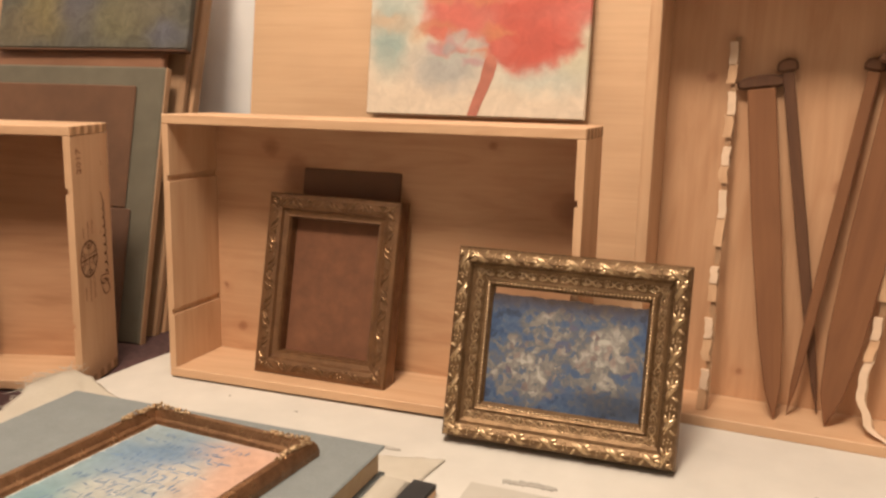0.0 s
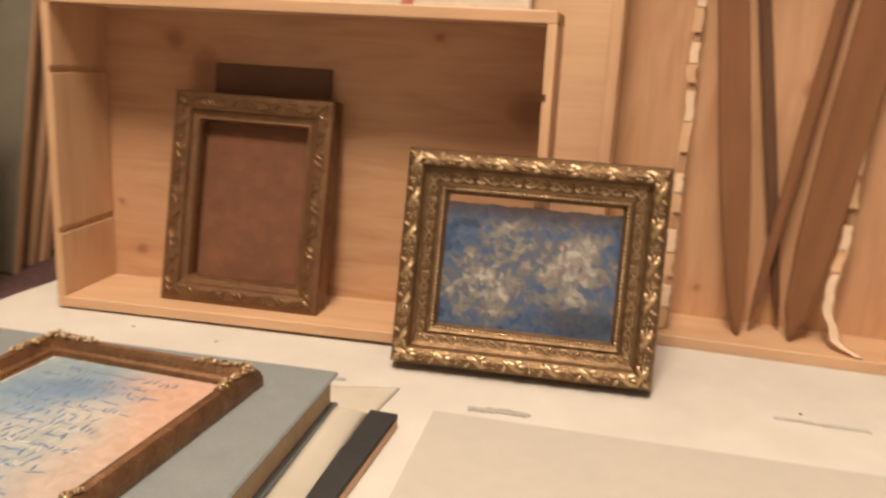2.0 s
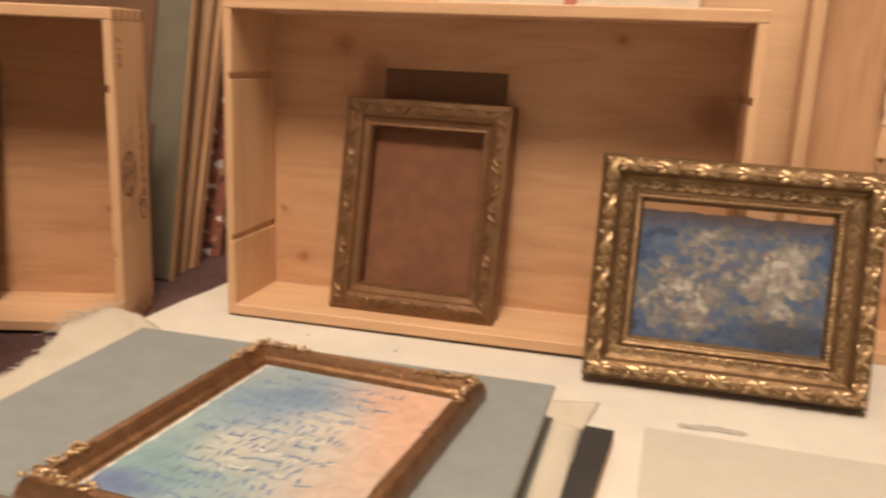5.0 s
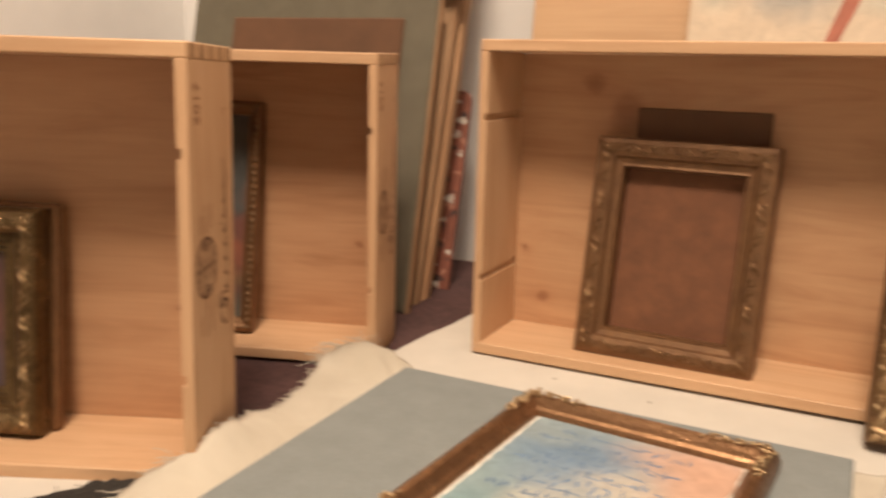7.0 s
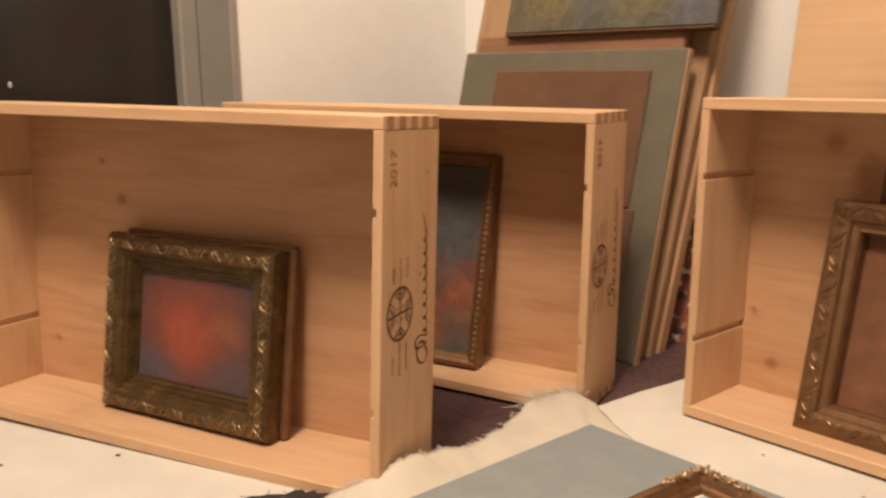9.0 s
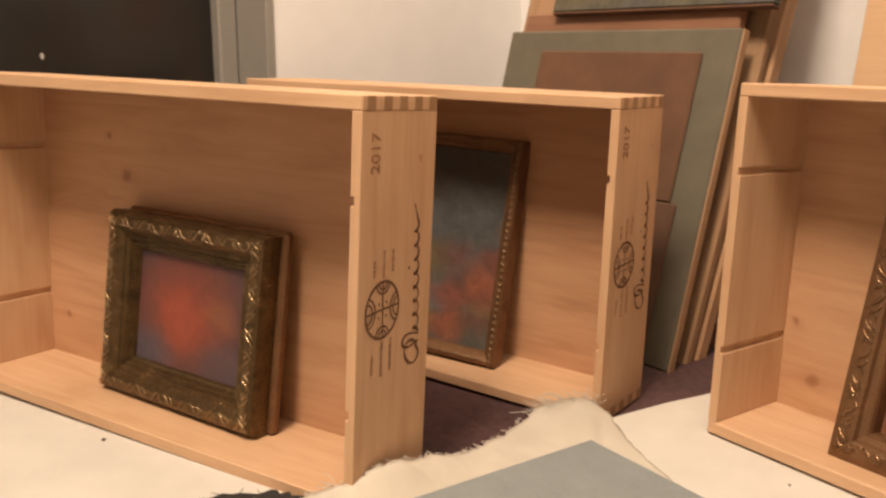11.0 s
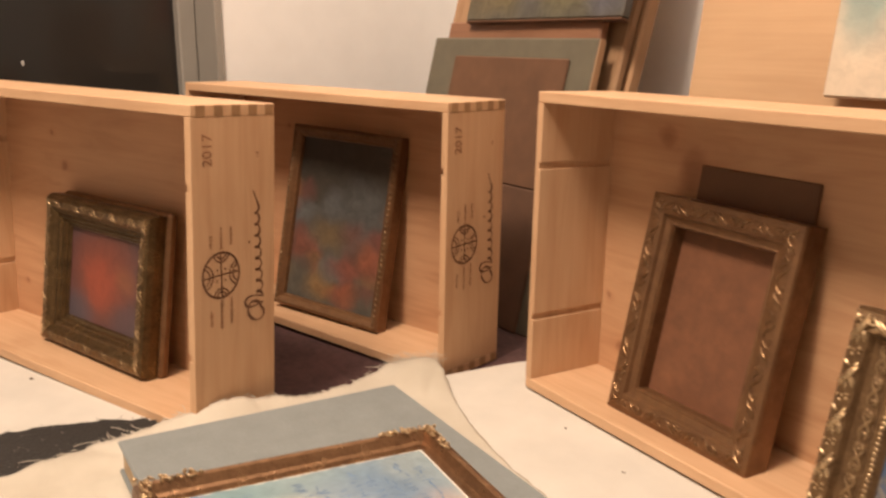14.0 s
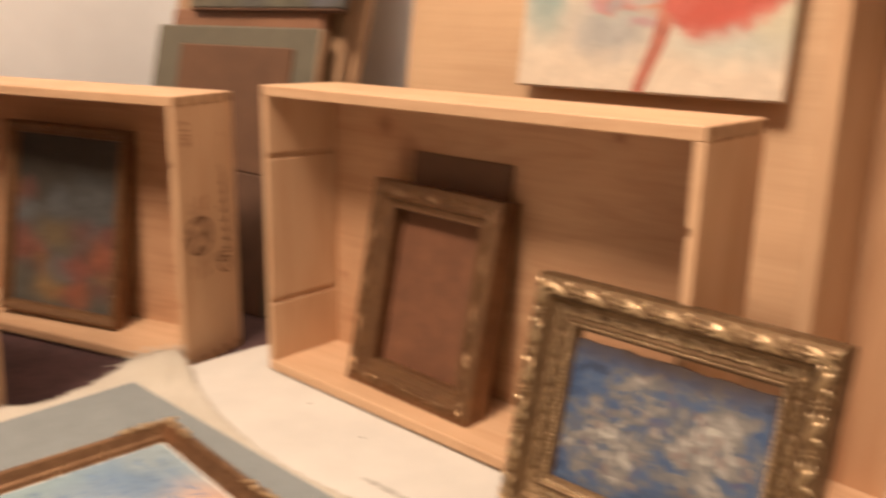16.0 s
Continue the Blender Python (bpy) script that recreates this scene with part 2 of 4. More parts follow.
def blue_impasto():
    m, nt, b = shader("blue_impasto_paint", 0.55)
    t = nt.nodes.new("ShaderNodeTexCoord")
    v = warped(nt, t.outputs["Object"], 70.0, 0.012)
    big = noise_tex(nt, v, 55.0, 4.0, 0.6, 0.2)
    fine = noise_tex(nt, v, 150.0, 3.0, 0.55, 0.2)
    vor = node(nt, "ShaderNodeTexVoronoi", Scale=170.0)
    nt.links.new(v, vor.inputs["Vector"])
    split = nt.nodes.new("ShaderNodeSeparateColor")
    nt.links.new(vor.outputs["Color"], split.inputs[0])
    shape = blob_mask(nt, v, (0.038, 0, 0.102), (0.038, 1, 0.042), 0.65)
    for c, r, k in (((-0.043, 0, 0.079), (0.04, 1, 0.03), 1.0), ((-0.008, 0, 0.128), (0.034, 1, 0.016), 0.8), ((0.0, 0, 0.09), (0.045, 1, 0.03), 0.6)):
        shape = maths(nt, "MAXIMUM", shape, maths(nt, "MULTIPLY", blob_mask(nt, v, c, r, 0.65), k))
    f = maths(nt, "ADD", maths(nt, "MULTIPLY", shape, 0.27), maths(nt, "ADD", maths(nt, "MULTIPLY", big, 0.62), maths(nt, "ADD", maths(nt, "MULTIPLY", split.outputs[0], 0.2), maths(nt, "MULTIPLY", fine, 0.16))))
    col = ramp(nt, f, [(0.34, (0.02, 0.028, 0.05)), (0.46, (0.04, 0.075, 0.155)), (0.58, (0.068, 0.105, 0.18)), (0.65, (0.1, 0.108, 0.13)), (0.71, (0.16, 0.15, 0.14)), (0.78, (0.22, 0.205, 0.185)), (0.88, (0.39, 0.365, 0.32))])
    spots = maths(nt, "MULTIPLY", ramp(nt, split.outputs[1], [(0.86, (0, 0, 0)), (0.92, (1, 1, 1))]), shape)
    col = mix(nt, maths(nt, "MULTIPLY", spots, 0.25), col, (0.2, 0.07, 0.06))
    dark = maths(nt, "MULTIPLY", blob_mask(nt, v, (0.055, 0, 0.053), (0.04, 1, 0.014), 0.7), 0.7)
    col = mix(nt, dark, col, (0.03, 0.035, 0.05))
    col = mix(nt, maths(nt, "MULTIPLY", blob_mask(nt, v, (0.0, 0, 0.166), (0.2, 1, 0.02), 0.7), 0.95), col, (0.06, 0.036, 0.024))
    nt.links.new(col, b.inputs["Base Color"])
    bump(nt, b, maths(nt, "ADD", f, maths(nt, "MULTIPLY", vor.outputs["Distance"], 0.3)), 0.6, 0.0013)
    return m


linen_mat, lace_mat, impasto = linen(), lace(), blue_impasto()


# ---- building tools ----
def link(name, bm, mat, smooth=False):
    me = bpy.data.meshes.new(name)
    bmesh.ops.recalc_face_normals(bm, faces=bm.faces)
    for f in bm.faces:
        f.smooth = smooth
    bm.to_mesh(me)
    bm.free()
    me.materials.append(mat)
    return new(name, me)


def part(name, bm, mat, parent, label="", smooth=False):
    ob = link(name, bm, mat, smooth)
    ob.parent = parent
    return tagged(ob, label)


def thing(name, m, label, category, group="", kind=""):
    ob = new(name)
    ob.empty_display_size = 0.05
    ob.matrix_world = m
    return tagged(ob, label, category, group, kind)


def place(x, y, z, yaw, lean=0.0, side=0.0):
    """At a point, turned by yaw and leaning back by lean degrees."""
    return Matrix.Translation((x, y, z)) @ Matrix.Rotation(radians(yaw), 4, "Z") @ Matrix.Rotation(radians(-lean), 4, "X") @ Matrix.Rotation(radians(side), 4, "Y")


def box(lo, hi, bevel=0.0012):
    bm = bmesh.new()
    bmesh.ops.create_cube(bm, size=1)
    c = [(a + b) / 2 for a, b in zip(lo, hi)]
    d = [b - a for a, b in zip(lo, hi)]
    for v in bm.verts:
        v.co = Vector([c[i] + v.co[i] * d[i] for i in range(3)])
    if bevel:
        bmesh.ops.bevel(bm, geom=bm.edges[:], offset=bevel, segments=1, affect="EDGES")
    return bm


def prism(points, lo, hi, axis=1, bevel=0.0):
    """A polygon pushed along an axis: in x,z for axis 1, x,y for axis 2, y,z for axis 0."""
    bm = bmesh.new()
    put = {0: lambda p, d: (d, p[0], p[1]), 1: lambda p, d: (p[0], d, p[1]), 2: lambda p, d: (p[0], p[1], d)}[axis]
    a = [bm.verts.new(put(p, lo)) for p in points]
    b = [bm.verts.new(put(p, hi)) for p in points]
    n = len(points)
    bm.faces.new(a)
    bm.faces.new(b[::-1])
    for i in range(n):
        bm.faces.new((a[i], b[i], b[(i + 1) % n], a[(i + 1) % n]))
    if bevel:
        bmesh.ops.recalc_face_normals(bm, faces=bm.faces)
        bmesh.ops.bevel(bm, geom=bm.edges[:], offset=bevel, segments=1, affect="EDGES")
    return bm


def tube(bm, pts, radii, sides=6):
    """A tapering tube through points."""
    pts = [Vector(p) for p in pts]
    rings = []
    for i, p in enumerate(pts):
        d = (pts[min(i + 1, len(pts) - 1)] - pts[max(i - 1, 0)]).normalized()
        a = d.cross(Vector((0, 1, 0)))
        if a.length < 0.2:
            a = d.cross(Vector((1, 0, 0)))
        a.normalize()
        c = d.cross(a)
        r = radii[i] if isinstance(radii, (list, tuple)) else radii
        rings.append([bm.verts.new(p + r * (math.cos(k * math.tau / sides) * a + math.sin(k * math.tau / sides) * c)) for k in range(sides)])
    for r0, r1 in zip(rings, rings[1:]):
        for k in range(sides):
            bm.faces.new((r0[k], r0[(k + 1) % sides], r1[(k + 1) % sides], r1[k]))
    bm.faces.new(rings[0][::-1])
    bm.faces.new(rings[-1])


def bead(bm, c, r, squash=(1, 1, 1), spin=0.0, u=7, v=5):
    """A ball, or a leaf-like lump when squashed and spun in the x,z plane."""
    m = Matrix.Translation(c) @ Matrix.Rotation(spin, 4, "Y") @ Matrix.Diagonal((r * squash[0], r * squash[1], r * squash[2], 1))
    bmesh.ops.create_uvsphere(bm, u_segments=u, v_segments=v, radius=1, matrix=m)


def blade(bm, f, s, u, v, ang, length, width, height):
    """A ridged, pointed leaf lying on a rail, at an angle to its length."""
    ca, sa = math.cos(ang), math.sin(ang)
    put = lambda a, b, c: bm.verts.new(f(s + a * ca - b * sa, u + a * sa + b * ca, v + c))
    tip, foot = put(length * 0.5, 0, height * 0.25), put(-length * 0.5, 0, 0)
    l1, l2 = put(length * 0.12, width * 0.5, -0.0004), put(-length * 0.22, width * 0.42, -0.0004)
    r1, r2 = put(length * 0.12, -width * 0.5, -0.0004), put(-length * 0.22, -width * 0.42, -0.0004)
    k1, k2 = put(length * 0.1, 0, height), put(-length * 0.2, 0, height * 0.7)
    for face in ((foot, k2, l2), (l2, k2, k1, l1), (l1, k1, tip), (foot, r2, k2), (r2, r1, k1, k2), (r1, tip, k1)):
        bm.faces.new(face)


def rail_map(w, h, side):
    """From a rail's own measures (along, inward, outward) to the frame's x, y, z."""
    def f(s, u, v):
        return ((-w / 2 + s, -v, u), (w / 2 - u, -v, s), (w / 2 - s, -v, h - u), (-w / 2 + u, -v, h - s))[side]
    return f


def rails(ob, w, h, profile, mat):
    """Four mitred rails swept from a closed profile of (inward, outward) points."""
    made = []
    for side in range(4):
        f = rail_map(w, h, side)
        length = w if side % 2 == 0 else h
        bm = bmesh.new()
        a = [bm.verts.new(f(u, u, v)) for u, v in profile]
        b = [bm.verts.new(f(length - u, u, v)) for u, v in profile]
        n = len(profile)
        for i in range(n):
            bm.faces.new((a[i], b[i], b[(i + 1) % n], a[(i + 1) % n]))
        bm.faces.new(a[::-1])
        bm.faces.new(b)
        made.append(part("rail", bm, mat, ob))
    return made


def ornament(rail, w, h, side, mat, n, u0, u1, v0, lift, rng, style="leaf"):
    """Carved relief along a rail: leaves, scrolls and berries in n repeats between two inward distances."""
    f = rail_map(w, h, side)
    length = w if side % 2 == 0 else h
    turn = side * math.pi / 2
    bm = bmesh.new()
    step = (length - 2 * u0) / n
    mid, half = (u0 + u1) / 2, (u1 - u0) / 2
    for i in range(n):
        s = u0 + step * (i + 0.5)
        j = rng.uniform(-0.08, 0.08)
        if style == "leaf":
            # a broad curling leaf across the rail, smaller leaves at its foot and a knot of berries
            arc = [k / 8 for k in range(9)]
            for off, big in ((-0.16, 1.0), (-0.26, 0.6)):
                tube(bm, [f(s + step * (off + 0.42 * (q - 0.5) + 0.08 * math.sin(math.pi * q) + j * 0.3), mid + half * (0.85 - 1.7 * q) * (0.6 + 0.4 * big), v0 + lift * (0.05 + 0.5 * big * math.sin(math.pi * q))) for q in arc], [0.0003 + 0.0021 * big * math.sin(math.pi * min(1.0, 0.08 + q * 0.9)) for q in arc], 6)
            for ds, du, ang, ln, wd in ((-0.02, 0.5, 0.35, 0.34, 0.13), (0.02, -0.35, -0.3, 0.32, 0.13), (0.06, 0.1, 0.05, 0.36, 0.12), (-0.38, -0.45, 1.0, 0.26, 0.1)):
                blade(bm, f, s + ds * step, mid + du * half, v0, ang + j, ln * step, wd * step, lift)
            for bs, bu in ((0.32, 0.0), (0.27, 0.5), (0.37, 0.5), (0.42, -0.1), (0.32, -0.5)):
                bead(bm, f(s + step * bs, mid + bu * half, v0 + lift * 0.2), 0.0012, u=6, v=4)
        elif style == "swirl":
            # a pair of long leaves lying aslant, a thin vine between them and a small curl
            flip = 1 if i % 2 else -1
            arc = [k / 9 for k in range(10)]
            for off, span, big in ((-0.12, 0.62, 1.0), (0.2, 0.5, 0.7)):
                tube(bm, [f(s + step * (off + span * (q - 0.5) + 0.05 * math.sin(6.3 * q) + j * 0.4), mid + flip * half * (0.8 - 1.6 * q) * (0.7 + 0.3 * big), v0 + lift * (0.1 + 0.45 * big * math.sin(math.pi * q))) for q in arc], [0.0003 + 0.85 * lift * big * math.sin(math.pi * min(1.0, 0.1 + 0.9 * q)) for q in arc], 5)
            tube(bm, [f(s + step * (q - 0.5), mid + half * 0.55 * math.sin(6.28 * q + flip), v0 + lift * 0.1) for q in arc], 0.0006, 4)
            q0 = rng.uniform(0, 6)
            tube(bm, [f(s + step * (0.33 + 0.09 * (1 - k / 11) * math.cos(q0 + 0.65 * k)), mid + half * (0.25 * flip + 0.4 * (1 - k / 11) * math.sin(q0 + 0.65 * k)), v0 + lift * 0.3) for k in range(9)], 0.0007, 4)
        elif style == "key":
            # flat interlaced scrolls with a small knot where they meet
            arc = [k / 12 for k in range(13)]
            for sgn in (-1, 1):
                tube(bm, [f(s + step * (0.92 * (q - 0.5)), mid + sgn * half * 0.55 * math.sin(math.pi * (0.15 + 1.7 * q)), v0 + lift * (0.2 + 0.15 * sgn)) for q in arc], [0.0004 + 0.0006 * math.sin(math.pi * q) for q in arc], 4)
                tube(bm, [f(s + sgn * step * (0.3 + 0.1 * (1 - k / 10) * math.cos(0.8 * k)), mid + half * 0.35 * (1 - k / 10) * math.sin(0.8 * k), v0 + lift * 0.25) for k in range(8)], 0.0006, 4)
            bead(bm, f(s, mid, v0 + 0.1 * lift), 0.0013, u=6, v=4)
        elif style == "bead":
            bead(bm, f(s, mid, v0), half, u=6, v=4)
        elif style == "rope":
            bead(bm, f(s, mid, v0), 1, (0.55 * step, lift, 0.3 * step), -turn - 0.8, 6, 4)
    return tagged(part({"leaf": "leaf_ornament", "swirl": "scroll_ornament", "key": "fret_ornament", "bead": "beading", "rope": "rope_moulding"}[style], bm, mat, rail, smooth=True), kind="stuff")


def letters(name, body, size, mat, parent, m, label=""):
    """Flat writing in the built-in font, as a mesh in the x,y plane of m."""
    cu = bpy.data.curves.new(name, "FONT")
    cu.body, cu.size, cu.align_x = body, size, "CENTER"
    cu.extrude = 0.0002
    tmp = new(name, cu)
    me = bpy.data.meshes.new_from_object(tmp.evaluated_get(bpy.context.evaluated_depsgraph_get()))
    bpy.data.objects.remove(tmp)
    me.materials.append(mat)
    ob = new(name, me)
    ob.parent = parent
    ob.matrix_local = m
    return tagged(ob, label)


def ribbon(bm, pts, width, x):
    """A flat inked line on a plane of constant x, through (y, z) points."""
    pts = [Vector(p) for p in pts]
    last = None
    for i, p in enumerate(pts):
        d = (pts[min(i + 1, len(pts) - 1)] - pts[max(i - 1, 0)]).normalized()
        o = Vector((-d.y, d.x)) * (width(i / (len(pts) - 1)) if callable(width) else width) / 2
        pair = [bm.verts.new((x, *(p + o))), bm.verts.new((x, *(p - o)))]
        if last:
            bm.faces.new((last[0], last[1], pair[1], pair[0]))
        last = pair


# ---- the room ----
CORNER, E1, E2 = Vector((-0.881, 1.746)), Vector((0.974, -0.225)), Vector((0.225, 0.974))
TABLE_Z, FLOOR_Z, CEILING_Z = -0.016, -0.77, 2.35


def room(a, b, z=0.0):
    """a metres along the back wall from the corner, b metres out from it (minus: into the room)."""
    p = CORNER + a * E1 + b * E2
    return Vector((p.x, p.y, z))


ROOM = Matrix.Translation(room(0, 0)) @ Matrix.Rotation(math.atan2(E1.y, E1.x), 4, "Z")


def structure(name, bm, mat, label, category):
    ob = link(name, bm, mat)
    ob.matrix_world = ROOM
    return tagged(ob, label, category, kind="structure")


structure("floor", box((-0.3, -3.6, FLOOR_Z - 0.1), (3.9, 0.2, FLOOR_Z), 0), floor_mat, "brown wooden floor under the table", "floor")
structure("ceiling", box((-0.3, -3.6, CEILING_Z), (3.9, 0.2, CEILING_Z + 0.1), 0), wall_paint, "plain white painted ceiling", "ceiling")
structure("wall_north", box((-0.3, 0, FLOOR_Z), (3.9, 0.15, CEILING_Z), 0), wall_paint, "white painted wall behind the table", "wall")
structure("wall_south", box((-0.3, -3.6, FLOOR_Z), (3.9, -3.45, CEILING_Z), 0), wall_paint, "plain white painted wall", "wall")
structure("wall_east", box((3.75, -3.45, FLOOR_Z), (3.9, 0, CEILING_Z), 0), wall_paint, "plain white painted wall", "wall")
# the west wall with a deep window opening
JAMB, SILL, HEAD, FAR = -0.5, 0.205, 1.4, -1.9
west = bmesh.new()
for lo, hi in (((-0.2, JAMB, FLOOR_Z), (0, 0, CEILING_Z)), ((-0.2, -3.45, FLOOR_Z), (0, FAR, CEILING_Z)), ((-0.2, FAR, FLOOR_Z), (0, JAMB, SILL - 0.03)), ((-0.2, FAR, HEAD), (0, JAMB, CEILING_Z))):
    piece = box(lo, hi, 0)
    me = bpy.data.meshes.new("tmp")
    piece.to_mesh(me)
    piece.free()
    west.from_mesh(me)
    bpy.data.meshes.remove(me)
structure("wall_west", west, wall_paint, "white painted wall with a deep window", "wall")
window = tagged(new("window_1"), "dark night window in a grey painted reveal", "window", kind="structure")
window.matrix_world = ROOM
glass, gnt, gb = shader("dark_night_glass", 0.12)
gb.inputs["Base Color"].default_value = (0.022, 0.02, 0.018, 1)
gb.inputs["Specular IOR Level"].default_value = 0.3
part("pane", box((-0.115, FAR + 0.03, SILL + 0.03), (-0.109, JAMB - 0.03, HEAD - 0.03), 0), glass, window, "black window pane at night")
part("jamb", box((-0.13, JAMB - 0.014, SILL), (0.004, JAMB - 0.001, HEAD)), grey_paint, window)
part("jamb", box((-0.13, FAR + 0.001, SILL), (0.004, FAR + 0.014, HEAD)), grey_paint, window)
part("sash", box((-0.125, JAMB - 0.045, SILL + 0.002), (-0.085, JAMB - 0.0145, HEAD - 0.02), 0.003), grey_paint, window)
part("sash", box((-0.125, FAR + 0.0145, SILL + 0.002), (-0.085, FAR + 0.045, HEAD - 0.02), 0.003), grey_paint, window)
part("sash", box((-0.124, FAR + 0.0455, SILL + 0.002), (-0.086, JAMB - 0.0455, SILL + 0.035), 0.003), grey_paint, window)
part("head", box((-0.13, FAR + 0.015, HEAD - 0.018), (0.004, JAMB - 0.015, HEAD - 0.001)), grey_paint, window)
part("sill", box((-0.13, FAR - 0.02, SILL - 0.03), (0.02, JAMB + 0.02, SILL - 0.001), 0.004), grey_paint, window, "grey painted window sill")
speck = plain("white_speck", (0.5, 0.48, 0.44), 0.6)
for b, z, in ((-0.79, 0.345), (-0.86, 0.425)):
    bm = bmesh.new()
    bead(bm, (-0.108, b, z), 1, (0.0015, 0.0025, 0.0045))
    part("paint_speck", bm, speck, window)

# ---- the table ----
table = thing("table", ROOM @ Matrix.Translation((1.06, -0.71, 0)), "long table covered with a dark purple cloth", "table")
part("tabletop", box((-1.04, -0.7, -0.055), (1.04, 0.7, TABLE_Z - 0.004), 0.003), board_pale, table)
for x in (-0.97, 0.97):
    for y in (-0.62, 0.62):
        part("leg", box((x - 0.03, y - 0.03, FLOOR_Z), (x + 0.03, y + 0.03, -0.0555), 0.003), board_pale, table)
under = link("table_cloth", box((0.01, -1.42, TABLE_Z - 0.0035), (2.1, -0.01, TABLE_Z), 0.001), cloth_dark)
under.matrix_world = ROOM
tagged(under, "dark purple cloth spread over the table", "cloth")


def sheet(name, points, z0, z1, mat, label, category, kind=""):
    return tagged(link(name, prism(points, z0, z1, 2), mat), label, category, kind=kind)


sheet("white_cloth", [(-0.28, 1.34), (-0.32, 1.245), (-0.343, 1.2), (-0.365, 1.146), (-0.41, 1.03), (-0.47, 0.88), (-0.53, 0.74), (-0.6, 0.56), (-0.7, 0.4), (0.5, 0.2), (1.0, 0.8), (1.0, 1.0)], TABLE_Z + 0.001, 0, cloth_white, "white stained cloth laid on the table under the crates", "cloth")
sheet("white_cloth", [(-1.06, 0.9), (-0.62, 0.945), (-0.475, 0.93), (-0.49, 0.85), (-0.56, 0.74), (-0.62, 0.56), (-0.74, 0.42), (-1.15, 0.5), (-1.075, 0.79)], TABLE_Z + 0.001, 0, cloth_white, "white cloth under the front wine crate", "cloth")
LACE = [(-0.7, 0.52), (-0.655, 0.61), (-0.63, 0.66), (-0.597, 0.705), (-0.575, 0.752), (-0.55, 0.79), (-0.521, 0.822), (-0.485, 0.832), (-0.5, 0.7), (-0.52, 0.6), (-0.6, 0.5)]
torn = random.Random(31)
edge = []
for a, b in zip(LACE[:7], LACE[1:8]):
    for k in range(6):
        edge.append((a[0] + (b[0] - a[0]) * k / 6 + torn.uniform(-0.003, 0.003), a[1] + (b[1] - a[1]) * k / 6 + torn.uniform(-0.003, 0.003)))
lace_strip = thing("black_lace", Matrix(), "black glittering lace strip with a torn edge", "fabric")
part("fabric", prism(edge + LACE[7:], 0.0005, 0.003, 2), lace_mat, lace_strip)
bm = bmesh.new()
for x, y in edge[::2]:
    dirn, q, pts = torn.uniform(1.4, 3.4), Vector((x + 0.002, y, 0.0022)), []
    for k in range(6):
        pts.append(q.copy())
        dirn += torn.uniform(-0.5, 0.5)
        q = q + Vector((math.cos(dirn), math.sin(dirn), torn.uniform(-0.1, 0.12))) * torn.uniform(0.0012, 0.003)
    tube(bm, pts, 0.0003, 4)
tagged(part("torn_threads", bm, black_strip, lace_strip, "loose black threads along the torn edge"), kind="stuff")
rng = random.Random(4)
sheet("tracing_paper", [(0.105, 0.903), (0.58, 0.745), (0.476, 0.41), (0.0, 0.57)], 0.0006, 0.0022, paper_grey, "large sheet of thin grey paper on the cloth", "paper")

# black strip with a torn side
strip = thing("trim_strip", place(0.063, 0.879, 0.0, -21.0), "narrow black strip with one torn side", "strip")
ys = [-0.3 * i / 24 for i in range(25)]
part("backing", box((-0.011, -0.3, 0.0005), (0.011, 0, 0.008)), pine_x, strip, "pale wooden strip underneath")
part("felt", prism([(0.0108, y) for y in ys] + [(-0.0095 - rng.uniform(0, 0.003) - 0.006 * max(0, -y - 0.06), y) for y in ys[::-1]], 0.0082, 0.0125, 2), black_strip, strip)

for pts, w in ((((0.135, 0.91), (0.16, 0.905), (0.187, 0.897)), 0.013), (((0.402, 0.893), (0.418, 0.888), (0.437, 0.88), (0.475, 0.866)), 0.008), (((-0.06, 0.995), (-0.02, 0.985), (0.03, 0.97)), 0.008)):
    bm = bmesh.new()
    n = 20
    line = []
    for i in range(n + 1):
        q = i / n * (len(pts) - 1)
        k = min(int(q), len(pts) - 2)
        line.append(Vector(pts[k]).lerp(Vector(pts[k + 1]), q - k))
    up = [(p.x, p.y + w * 0.5 * rng.uniform(0.3, 1)) for p in line]
    dn = [(p.x, p.y - w * 0.5 * rng.uniform(0.3, 1)) for p in line]
    tagged(link("charcoal_mark", prism(up + dn[::-1], 0.0004, 0.0009, 2), charcoal), "grey charcoal smear on the white cloth", "smear")

# frayed linen under the book
LEFT = [(-0.40, 1.13), (-0.428, 1.085), (-0.427, 1.02), (-0.432, 0.965), (-0.443, 0.92), (-0.446, 0.87), (-0.456, 0.835), (-0.485, 0.815), (-0.496, 0.75), (-0.5, 0.68), (-0.51, 0.5)]
RIGHT = [(0.078, 0.948), (0.06, 0.91), (0.047, 0.874), (0.033, 0.83), (0.018, 0.779), (0.0, 0.72), (-0.02, 0.65), (-0.035, 0.6), (-0.05, 0.5)]


def along(pts, t):
    q = t * (len(pts) - 1)
    k = min(int(q), len(pts) - 2)
    return Vector(pts[k]).lerp(Vector(pts[k + 1]), q - k)


